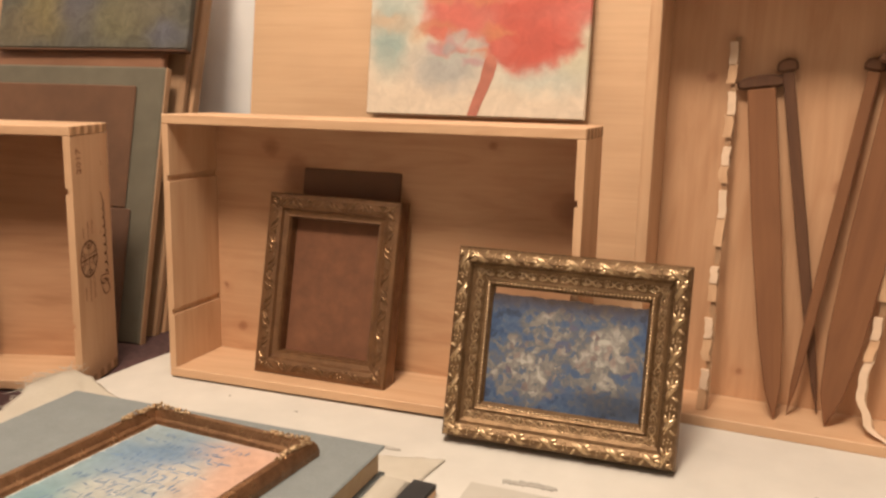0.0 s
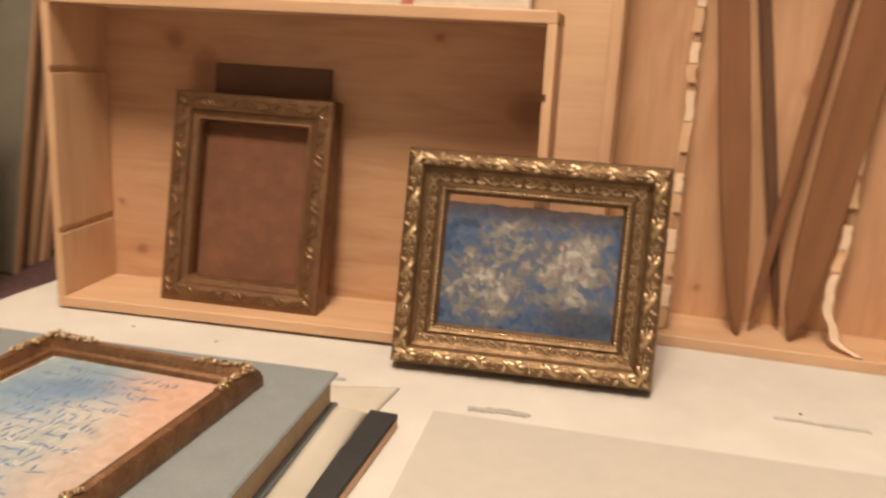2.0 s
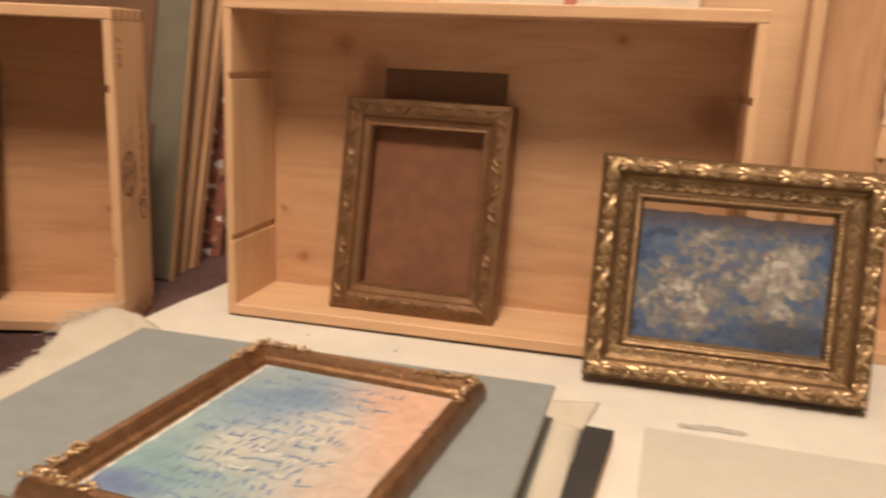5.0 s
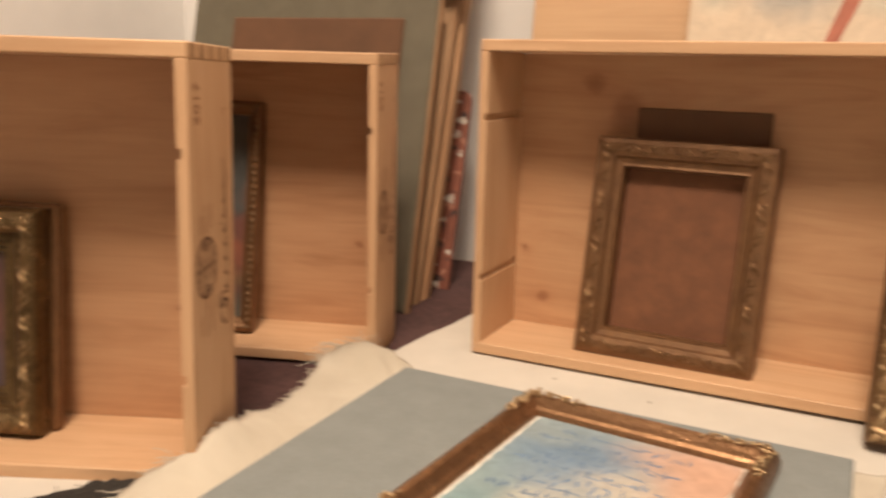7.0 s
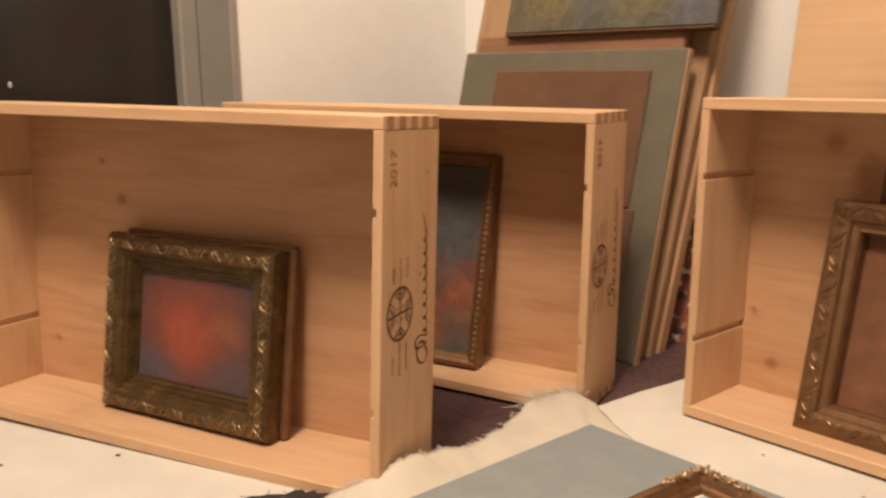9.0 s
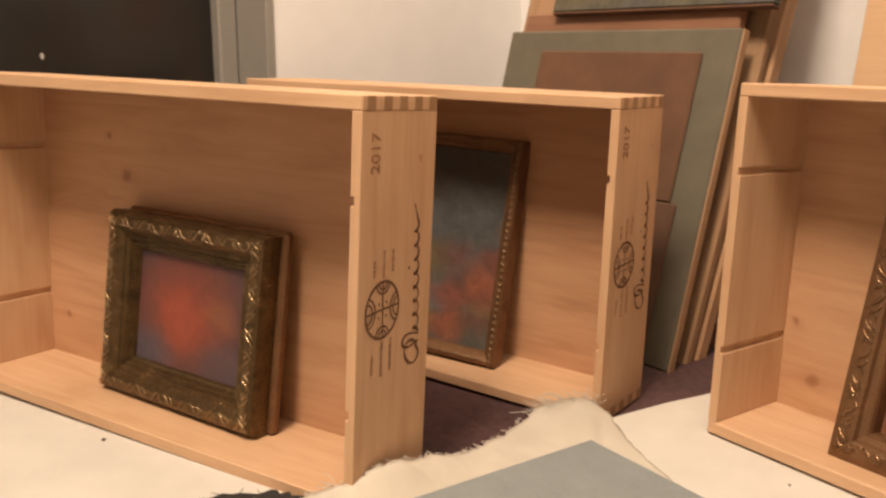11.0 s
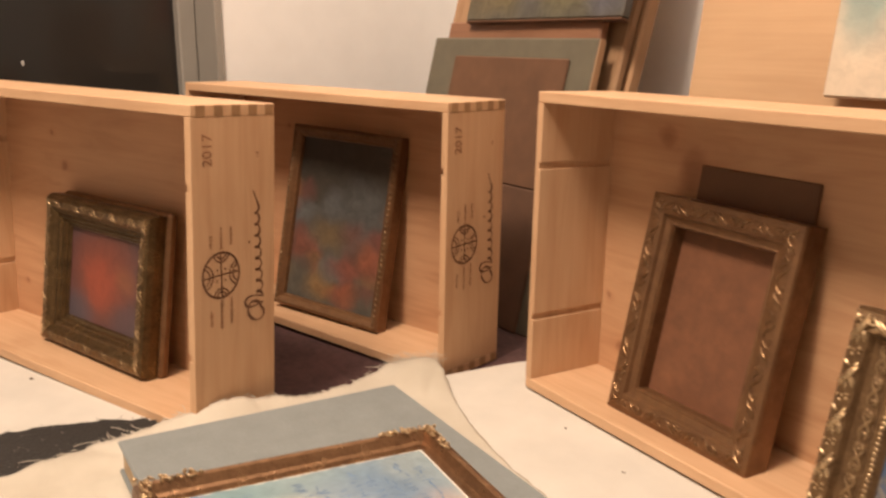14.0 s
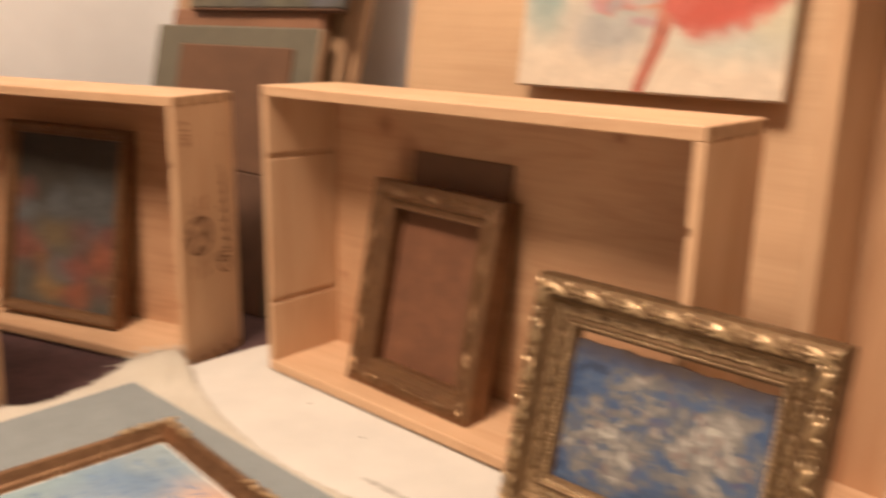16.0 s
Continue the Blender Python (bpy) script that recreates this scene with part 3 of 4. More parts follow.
def canvas_height(x, y):
    flat = 0.0012 + 0.0033 * min(1.0, max(0.0, (-0.34 - x) / 0.08))
    z = flat + 0.0165 * math.exp(-((x + 0.385) ** 2 + (y - 1.095) ** 2) / 0.04 ** 2) + 0.025 * math.exp(-((x + 0.452 - 0.15 * (y - 0.86)) / 0.028) ** 2 - ((y - 0.865) / 0.055) ** 2)
    d = max(abs((x + 0.185) * 0.95 - (y - 0.8) * 0.312) - 0.182, abs((x + 0.185) * 0.312 + (y - 0.8) * 0.95) - 0.132)
    loose = min(1.0, max(0.0, d / 0.06))
    fold = 1 - min(1.0, max(0.0, (d + 0.004) / 0.04))
    fold = fold * fold * (3 - 2 * fold)
    wrinkle = loose * min(1.0, max(0.15, (-0.25 - x) / 0.08))
    return max(z, flat + (0.0208 - flat) * fold) + wrinkle * (0.006 * abs(noise.noise((x * 22, y * 22, 3))) + 0.003 * abs(noise.noise((x * 60, y * 60, 1)))) - 0.002 * (1 - loose) * (1 - fold)


canvas = thing("linen_cloth", Matrix(), "frayed unbleached linen canvas spread under the book", "cloth")
bm = bmesh.new()
NX, NY = 90, 110
grid = []
for j in range(NY + 1):
    l, r = along(LEFT, j / NY), along(RIGHT, j / NY)
    rag = 0.004 * noise.noise((j * 0.35, 0, 0)) + rng.uniform(-0.002, 0.002)
    row = []
    for i in range(NX + 1):
        s = i / NX
        p = l.lerp(r, s)
        p.x += rag * (1 - s) ** 6
        p.y -= 0.05 * math.sin(math.pi * s) * (1 - j / NY) ** 3
        if j == 0:
            p.y += rng.uniform(-0.0015, 0.0015)
        row.append(bm.verts.new((p.x, p.y, max(0.0012, canvas_height(p.x, p.y)))))
    grid.append(row)
for j in range(NY):
    for i in range(NX):
        bm.faces.new((grid[j][i], grid[j][i + 1], grid[j + 1][i + 1], grid[j + 1][i]))
weave = part("canvas", bm, linen_mat, canvas, smooth=True)
solid = weave.modifiers.new("thick", "SOLIDIFY")
solid.thickness, solid.offset = 0.0009, 1.0
bm = bmesh.new()
for k in range(150):
    t = rng.uniform(0.0, 0.85)
    p = along(LEFT, t)
    z = max(0.002, canvas_height(p.x, p.y)) + 0.0008
    ang = math.pi - 0.35 + rng.uniform(-0.9, 0.9)
    ln = rng.uniform(0.004, 0.014) * (2.2 if t < 0.12 or t > 0.6 and rng.random() < 0.2 else 1)
    pts, dirn = [], ang
    q = Vector((p.x + 0.002, p.y, z))
    for i in range(7):
        pts.append(q.copy())
        dirn += rng.uniform(-0.5, 0.5)
        q = q + Vector((math.cos(dirn), math.sin(dirn), rng.uniform(-0.35, 0.25))) * ln / 6
        q.z = max(q.z, 0.0035)
    tube(bm, pts, 0.00035, 4)
for k in range(45):
    p = Vector((-0.405 + rng.uniform(-0.028, 0.022), 1.108 + rng.uniform(-0.016, 0.022)))
    q = Vector((p.x, p.y, canvas_height(p.x, p.y) + 0.001))
    dirn, pts = rng.uniform(0, math.tau), []
    for i in range(9):
        pts.append(q.copy())
        dirn += rng.uniform(-0.9, 0.9)
        q = q + Vector((math.cos(dirn), math.sin(dirn), rng.uniform(-0.5, 0.6))) * 0.0028
        q.z = max(q.z, 0.003)
    tube(bm, pts, 0.0003, 4)
for x0, y0, turn0 in ((-0.497, 0.79, 2.6), (-0.498, 0.765, 3.0), (-0.499, 0.74, 3.6), (-0.499, 0.71, 2.9)):
    q, dirn, pts = Vector((x0 + 0.012, y0, 0.0065)), turn0, []
    for i in range(12):
        pts.append(q.copy())
        dirn += rng.uniform(-0.15, 0.42)
        q = q + Vector((math.cos(dirn), math.sin(dirn), 0)) * 0.0035
    tube(bm, pts, 0.00035, 4)
tube(bm, [(0.012, 0.885, 0.03), (0.013, 0.868, 0.014), (0.018, 0.853, 0.007), (0.027, 0.845, 0.0055), (0.035, 0.845, 0.0055)], 0.0004, 4)
tagged(part("fringe", bm, linen_mat, canvas, "loose frayed threads"), kind="stuff")


# ---- wine crates ----
CW, CH, CD, CT, TT = 0.514, 0.329, 0.105, 0.009, 0.0115


def stamp(ob):
    """Branding burnt on the right end: a year, a round mark, a long flourish and small lines."""
    x = CW / 2 + 0.0004
    turn = Matrix(((0, 0, 1, 0), (0, -1, 0, 0), (1, 0, 0, 0), (0, 0, 0, 1)))
    m = Matrix.Translation((x - 0.0001, 0.0238, 0.286)) @ turn
    letters("year_stamp", "2017", 0.0158, ink_faint, ob, m, "year 2017 in brown ink")
    cy, cz, ry, rz = 0.0335, 0.163, 0.0228, 0.0228
    bm = bmesh.new()
    oval = lambda k, q: (cy + k * ry * math.cos(q), cz + k * rz * math.sin(q))
    ribbon(bm, [oval(1, k * math.tau / 48) for k in range(49)], 0.0024, x)
    ribbon(bm, [(cy - ry, cz - 0.001), (cy, cz + 0.0006), (cy + ry, cz + 0.001)], 0.0017, x + 0.0001)
    ribbon(bm, [(cy + 0.0008, cz - rz), (cy, cz), (cy - 0.0008, cz + rz)], 0.0017, x + 0.0002)
    for q, r1, r2 in ((0, 0.0085, 0.0125), (math.pi / 2, 0.006, 0.0095), (math.pi, 0.0085, 0.0125), (1.5 * math.pi, 0.006, 0.0095)):
        c = Vector(oval(1.0, q))
        for r in (r1, r2):
            arc = [c + Vector((r * math.cos(a), r * math.sin(a))) for a in [q + math.pi - 1.25 + 2.5 * k / 14 for k in range(15)]]
            ribbon(bm, arc, 0.0016, x + 0.0003)
    for sy in (-1, 1):
        for sz in (-1, 1):
            ribbon(bm, [(cy + sy * 0.0052 - 0.001, cz + sz * 0.0055), (cy + sy * 0.0052 + 0.001, cz + sz * 0.0055)], 0.0021, x + 0.0001)
    part("round_mark", bm, ink, ob, "round brown printed emblem")
    # a long cursive flourish: one wide loop, a tall thin one, a run of low humps and a flick
    base = 0.0885
    pts = []
    for k in range(30):
        q = 0.5 + k / 29 * 5.6
        pts.append((0.0785 + 0.0105 * math.cos(q) - 0.003 * math.sin(q), 0.1175 + 0.0105 * math.sin(q)))
    pts += [(base - 0.004 * math.sin(math.pi * k / 6), 0.1185 + 0.0012 * k) for k in range(1, 7)]
    for k in range(1, 17):
        q = math.pi * k / 16
        pts.append((base - 0.0245 * math.sin(q), 0.1255 + 0.0042 * math.sin(2 * q) * -1 + 0.0058 * k / 16))
    for k in range(1, 97):
        q = k / 96
        amp = 0.0085 * (1 - 0.25 * q)
        pts.append((base - 0.004 - amp * 0.5 * (1 - math.cos(q * math.tau * 8)) + 0.004 * (1 - q) - 0.0015 * q, 0.1315 + 0.0945 * q + 0.0026 * math.sin(q * math.tau * 8)))
    pts += [(base - 0.0055 - 0.0009 * k, 0.226 + 0.0021 * k) for k in range(1, 9)]
    bm = bmesh.new()
    ribbon(bm, pts, lambda q: 0.0024 + 0.0009 * math.sin(q * 75), x)
    ribbon(bm, [(0.0692, 0.1905), (0.0712, 0.1915)], 0.0022, x)
    part("flourish", bm, ink, ob, "long brown handwritten flourish")
    for y, z0, z1 in ((0.021, 0.191, 0.204), (0.0338, 0.189, 0.2105), (0.0462, 0.1925, 0.2105), (0.021, 0.1125, 0.1285), (0.0338, 0.1085, 0.1375), (0.0462, 0.1105, 0.1385), (0.0815, 0.2765, 0.2815)):
        bm = bmesh.new()
        z = z0
        while z < z1:
            step = rng.uniform(0.0008, 0.0016)
            ribbon(bm, [(y, z), (y, min(z + step, z1))], rng.uniform(0.0018, 0.0045), x)
            z += step + 0.0007
        part("print_line", bm, ink_faint, ob)


def crate(m, label, back, marked=True):
    ob = thing("wine_crate", m, label, "crate", "wooden wine crates on the table")
    w = CW / 2
    part("top_board", box((-w, 0, CH - TT), (w, CD, CH), 0.001), pine_x, ob)
    part("bottom_board", box((-w, 0, 0), (w, CD, TT), 0.001), pine_x, ob)
    g, d = 0.0075, 0.0032
    for sgn in (-1, 1):
        inner = sgn * (w - CT)
        outline = [(sgn * w, TT + 0.0002), (sgn * w, CH - TT - 0.0002), (inner, CH - TT - 0.0002)]
        for z in (0.2475, 0.08):
            outline += [(inner, z + g), (inner + sgn * d, z + g), (inner + sgn * d, z), (inner, z)]
        outline.append((inner, TT + 0.0002))
        part("side_board", prism(outline, 0, CD, 1, 0.0005), pine_z, ob)
        for k in range(5):
            y = 0.006 + k * 0.0215
            for z0, z1 in ((CH - TT, CH - 0.0008), (0.0008, TT)):
                xs = sorted((sgn * w, sgn * (w + 0.0005)))
                part("finger_joint", box((xs[0] - 0.0002, y, z0), (xs[1], y + 0.0105, z1), 0), pine_y, ob)
    part("back_panel", box((-w + CT - 0.0045, CD - 0.005, TT + 0.0003), (w - CT + 0.0045, CD - 0.001, CH - TT - 0.0003), 0), back, ob, "thin knotty plywood back")
    if marked:
        stamp(ob)
    return ob


crate(place(-0.0362, 1.082, 0.0036, -16.5, 1.5, -0.27), "open pine wine crate on its side holding an empty bronze frame", ply_a, False)
crate(place(-0.6401, 1.1217, -0.0106, 1.3, 0.9, 0.5), "open pine wine crate standing on the dark cloth, stamped 2017", ply_b)
crate(place(-0.7037, 0.8048, 0.0016, 7.0, 2.7, 0.93), "open pine wine crate with a stamped end and a small picture", ply_b)

# the tall crate
tall = thing("wine_crate", place(0.28, 1.091, 0.0, -20.6), "tall open pine crate standing on end, holding stakes", "crate", "wooden wine crates on the table")
TW, TH, TD = 0.335, 0.487, 0.088
part("bottom_board", box((0, 0, 0), (TW, TD, 0.0125), 0.001), pine_x, tall)
part("top_board", box((0, 0, TH - 0.0125), (TW, TD, TH), 0.001), pine_x, tall)
part("side_board", box((0, 0, 0.0127), (0.0125, TD, TH - 0.0127), 0.001), pine_z, tall)
part("side_board", box((TW - 0.0125, 0, 0.0127), (TW, TD, TH - 0.0127), 0.001), pine_z, tall)
part("back_panel", box((0.0128, TD - 0.011, 0.0128), (TW - 0.0128, TD - 0.003, TH - 0.0128), 0), ply_d, tall)


def stake(x0, y0, x1, y1, top, wide, thick, mat, label):
    """A flat pointed stake from its tip at the bottom to its head, leaning on the back of the tall crate."""
    ln = math.hypot(top - 0.013, x1 - x0, y1 - y0)
    zdir = Vector((x1 - x0, y1 - y0, top - 0.013)).normalized()
    xdir = Vector((1, 0, 0))
    ydir = zdir.cross(xdir).normalized()
    xdir = ydir.cross(zdir)
    m = Matrix((xdir, ydir, zdir)).transposed().to_4x4()
    m.translation = (x0, y0, 0.0128)
    ob = thing("wooden_stake", tall.matrix_world @ m, label, "stake", "stakes in the tall crate")
    h = wide / 2
    part("shaft", prism([(0, 0), (h * 0.55, 0.035), (h * 0.85, 0.1), (h, ln * 0.55), (h * 0.95, ln), (-h * 0.95, ln), (-h, ln * 0.55), (-h * 0.85, 0.1), (-h * 0.55, 0.035)], 0, thick, 1, 0.0012), mat, ob)
    k = h * 1.55 + 0.002
    part("head", prism([(-k, ln + 0.004), (-k * 0.8, ln + 0.0002), (k * 0.8, ln + 0.0002), (k, ln + 0.004), (k * 0.94, ln + 0.011), (k * 0.5, ln + 0.0155), (-k * 0.5, ln + 0.0145), (-k * 0.94, ln + 0.01)], 0.0, thick + 0.001, 1, 0.003), rod_wood, ob, "dark blunt head")
    return ob


stake(0.1608, 0.022, 0.1138, 0.064, 0.375, 0.031, 0.009, stake_wood, "wide flat dark brown wooden stake with a pointed tip")
stake(0.2052, 0.058, 0.1395, 0.063, 0.393, 0.0125, 0.009, rod_wood, "thin dark wooden rod with a blunt head")
stake(0.1732, 0.042, 0.2225, 0.06, 0.395, 0.0125, 0.008, stake_wood, "thin brown wooden rod crossing another")
stake(0.2125, 0.026, 0.257, 0.0458, 0.4, 0.042, 0.009, stake_wood, "wide brown wooden stake leaning aslant")


def notched(points, label, foot=0.0, seed=1):
    """A pale strip torn into steps along its length, through (x, y, z) in the tall crate; the foot stays smooth."""
    ob = thing("notched_strip", tall.matrix_world, label, "strip", "torn pale strips")
    r = random.Random(seed)
    pts = [Vector(p) for p in points]
    total = sum((b - a).length for a, b in zip(pts, pts[1:]))

    def at(s):
        for a, b in zip(pts, pts[1:]):
            seg = (b - a).length
            if s <= seg:
                return a.lerp(b, s / seg)
            s -= seg
        return pts[-1]

    def slab(s0, s1, half, shift, front, back, n=1):
        bm = bmesh.new()
        rows = []
        for k in range(n + 1):
            c = at(s0 + (s1 - s0) * k / n)
            wob = r.uniform(-0.0013, 0.0013)
            rows.append([bm.verts.new(c + Vector((shift + dx + wob, dy, 0))) for dx, dy in ((-half, front), (half, front - 0.0008), (half, back), (-half, back))])
        for a, b in zip(rows, rows[1:]):
            for k in range(4):
                bm.faces.new((a[k], a[(k + 1) % 4], b[(k + 1) % 4], b[k]))
        bm.faces.new(rows[0][::-1])
        bm.faces.new(rows[-1])
        return bm

    # the core's darker wood imitates shade in the gaps between teeth
    part("core", slab(0.0, total, 0.003, 0.002, 0.0005, 0.003, 40), board_edge, ob)
    if foot:
        part("foot", slab(0.0, foot, 0.0042, 0.0, -0.001, 0.0004, 14), cream_wood, ob, "smooth curling foot")
    s = foot
    while s < total - 0.02:
        bright, tan, gap = r.uniform(0.018, 0.034), r.uniform(0.018, 0.034), r.uniform(0.008, 0.024)
        shift = r.uniform(-0.002, 0.001)
        part("torn_tooth", slab(s, min(s + tan, total), 0.0046, shift, -0.003, 0.0004, 3), pine_z, ob)
        s += tan
        part("torn_tooth", slab(s + 0.0003, min(s + bright, total), 0.0042, shift + 0.0008, -0.0042, 0.0004, 4), cream_wood, ob)
        s += bright + gap
    return ob


notched([(0.0847, 0.0203, 0.0135), (0.084, 0.04, 0.18), (0.0822, 0.068, 0.43)], "pale torn strip standing upright in the crate", 0.0, 5)
notched([(0.276, 0.004, 0.0145), (0.256, 0.018, 0.022), (0.245, 0.029, 0.053), (0.247, 0.037, 0.083), (0.253, 0.042, 0.105), (0.255, 0.044, 0.145), (0.251, 0.044, 0.19), (0.255, 0.046, 0.283), (0.262, 0.052, 0.46)], "pale torn strip curling at its foot", 0.1, 9)


# ---- framed pictures ----
def framed(name, m, w, h, profile, mat, label, ornaments, seed, carved=None):
    ob = thing(name, m, label, "picture frame")
    r = random.Random(seed)
    for side, rail in enumerate(rails(ob, w, h, profile, mat)):
        for n_w, n_h, u0, u1, v0, lift, style in ornaments:
            ornament(rail, w, h, side, carved or mat, n_w if side % 2 == 0 else n_h, u0, u1, v0, lift, r, style)
    return ob


# gilt frame with the blue painting
GW, GH = 0.2425, 0.203
gilt_frame = framed("picture_frame", place(0.1924, 0.9816, 0.0023, -15.4, 13.7, 0.5), GW, GH,
    [(0, 0), (0, 0.016), (0.002, 0.022), (0.006, 0.0265), (0.011, 0.0275), (0.016, 0.0245), (0.0185, 0.019), (0.022, 0.0165), (0.03, 0.014), (0.0325, 0.0165), (0.035, 0.015), (0.038, 0.011), (0.04, 0.008), (0.04, 0)],
    gold, "ornate gilt frame with a blue painting, leaning on a crate", ((7, 6, 0.0025, 0.0165, 0.0262, 0.0032, "leaf"), (9, 7, 0.0195, 0.0315, 0.0158, 0.0018, "key"), (44, 36, 0.0338, 0.0376, 0.0138, 0.0015, "bead")), 3, gold_relief)
iw, ih = GW / 2 - 0.037, GH - 0.04
xs = [-iw + 2 * iw * i / 40 for i in range(41)]
top = [ih - 0.007 + 0.002 * noise.noise((x * 60, 1, 0)) + rng.uniform(-0.0007, 0.0007) for x in xs]
part("painting", prism([(-iw, 0.037), (iw, 0.037)] + list(zip(xs[::-1], top[::-1])), -0.0065, -0.003, 1), impasto, gilt_frame, "blue and white impasto painting with a torn top edge")

# bronze frame round a brown panel
NW, NH = 0.18, 0.227
bronze_frame = framed("picture_frame", place(-0.0812, 1.149, 0.0078, -17.4, 12.2, 0.38), NW, NH,
    [(0, 0), (0, 0.024), (0.0015, 0.0265), (0.006, 0.0275), (0.014, 0.0275), (0.019, 0.026), (0.021, 0.022), (0.0265, 0.0205), (0.0285, 0.021), (0.03, 0.018), (0.03, 0)],
    bronze, "bronze-coloured carved frame round a bare brown panel", ((7, 9, 0.0045, 0.0185, 0.0273, 0.0015, "swirl"),), 8, bronze_relief)
part("panel", box((-NW / 2 + 0.027, -0.0032, 0.027), (NW / 2 - 0.027, -0.0005, NH - 0.027), 0), board_brown, bronze_frame, "bare reddish brown wooden panel")
rear = thing("backing_board", place(-0.067, 1.1555, 0.0118, -16.5, 9.6), "dark brown board behind the bronze frame", "board")
part("panel", box((-0.067, 0, 0), (0.066, 0.004, 0.256), 0.001), dark_board, rear)

# deep olive frame with the red painting
EW, EH = 0.22, 0.1855
olive_frame = framed("picture_frame", place(-0.7068, 0.8808, 0.0084, 4.8, 8.6, 0.8), EW, EH,
    [(0, 0.012), (0, 0.024), (0.003, 0.031), (0.008, 0.034), (0.014, 0.034), (0.019, 0.03), (0.022, 0.026), (0.026, 0.0265), (0.028, 0.023), (0.031, 0.0235), (0.033, 0.019), (0.036, 0.019), (0.038, 0.014), (0.038, 0.012)],
    olive_gilt, "deep olive gilt frame with a small red painting", ((11, 9, 0.004, 0.0175, 0.0334, 0.0009, "swirl"),), 5, bright_relief)
part("backing_frame", box((-EW / 2 + 0.006, -0.0118, 0.0), (EW / 2 + 0.006, 0.0, EH + 0.004), 0.003), bronze, olive_frame, "plain rear frame tier")
red_paint = painted("red_glow_paint", (0.055, 0.035, 0.04), ((0.0, 0.1, 0.075, 0.05, (0.14, 0.045, 0.032), 0.7, 0.85), (-0.005, 0.095, 0.05, 0.05, (0.19, 0.042, 0.022), 0.7, 0.8), (-0.01, 0.09, 0.032, 0.025, (0.29, 0.056, 0.026), 0.7, 0.75), (0.045, 0.1, 0.018, 0.014, (0.26, 0.1, 0.04), 0.8, 0.45), (-0.055, 0.05, 0.03, 0.02, (0.07, 0.06, 0.08), 0.6, 0.7), (0.05, 0.05, 0.03, 0.02, (0.08, 0.05, 0.06), 0.6, 0.7)), 0.03, 24.0, mottle=0.2)
part("painting", box((-EW / 2 + 0.035, -0.0155, 0.035), (EW / 2 - 0.035, -0.0125, EH - 0.035), 0), red_paint, olive_frame, "red and orange abstract painting")

# slim frame with the flower painting
MW, MH = 0.1996, 0.2619
slim_frame = framed("picture_frame", place(-0.6384, 1.1741, 0.0016, 5.45, 10.77, 1.85), MW, MH,
    [(0, 0), (0, 0.018), (0.002, 0.021), (0.006, 0.022), (0.009, 0.0205), (0.012, 0.017), (0.015, 0.016), (0.016, 0.013), (0.016, 0)],
    bronze, "slim bronze frame with a dim flower painting", ((34, 34, 0.002, 0.009, 0.0208, 0.0022, "rope"),), 6, gold)
petals = random.Random(11)
flower_paint = painted("flower_paint", (0.082, 0.075, 0.06), ((-0.02, 0.2, 0.13, 0.06, (0.035, 0.031, 0.024), 0.5, 0.9), (0.05, 0.15, 0.05, 0.05, (0.075, 0.08, 0.08), 0.6, 0.8)) + tuple((petals.uniform(-0.11, 0.11), petals.uniform(0.03, 0.18), petals.uniform(0.01, 0.03), petals.uniform(0.01, 0.026), petals.choice(((0.22, 0.06, 0.035), (0.24, 0.075, 0.035), (0.23, 0.13, 0.045), (0.1, 0.11, 0.115), (0.15, 0.095, 0.04), (0.13, 0.05, 0.04))), 0.75, 0.65) for _ in range(30)), 0.035, 30.0, mottle=0.35)
part("painting", box((-MW / 2 + 0.014, -0.011, 0.014), (MW / 2 - 0.014, -0.008, MH - 0.014), 0), flower_paint, slim_frame, "dim painting of red and ochre flowers")

# the book and the flat gilt frame on it
book = thing("book", place(-0.1857, 0.8036, 0.0222, -17.1, 1.2), "thick slate blue clothbound book lying shut", "book")
part("cover", box((-0.18, -0.132, 0.0), (0.18, 0.132, 0.0028), 0.001), book_cover, book)
part("page_block", box((-0.176, -0.129, 0.003), (0.175, 0.128, 0.0255), 0.001), page_edges, book, "brownish page block")
part("cover", box((-0.18, -0.132, 0.0257), (0.18, 0.132, 0.0292), 0.0014), book_cover, book)
FW, FH = 0.19, 0.244
flat_m = Matrix.Translation((-0.1637, 0.7691, 0.0527)) @ Matrix.Rotation(radians(-21.6), 4, "Z") @ Matrix.Rotation(radians(-1.2), 4, "X") @ Matrix.Translation((0, -FH / 2, 0)) @ Matrix.Rotation(radians(-90), 4, "X")
flat_frame = framed("picture_frame", flat_m, FW, FH,
    [(0, 0), (0.0, 0.006), (0.0017, 0.0112), (0.0042, 0.0146), (0.0075, 0.016), (0.0105, 0.015), (0.0128, 0.0115), (0.0145, 0.0085), (0.0168, 0.0065), (0.018, 0.004), (0.018, 0)],
    copper_gilt, "copper gilt frame with carved corners lying on the book", (), 2)
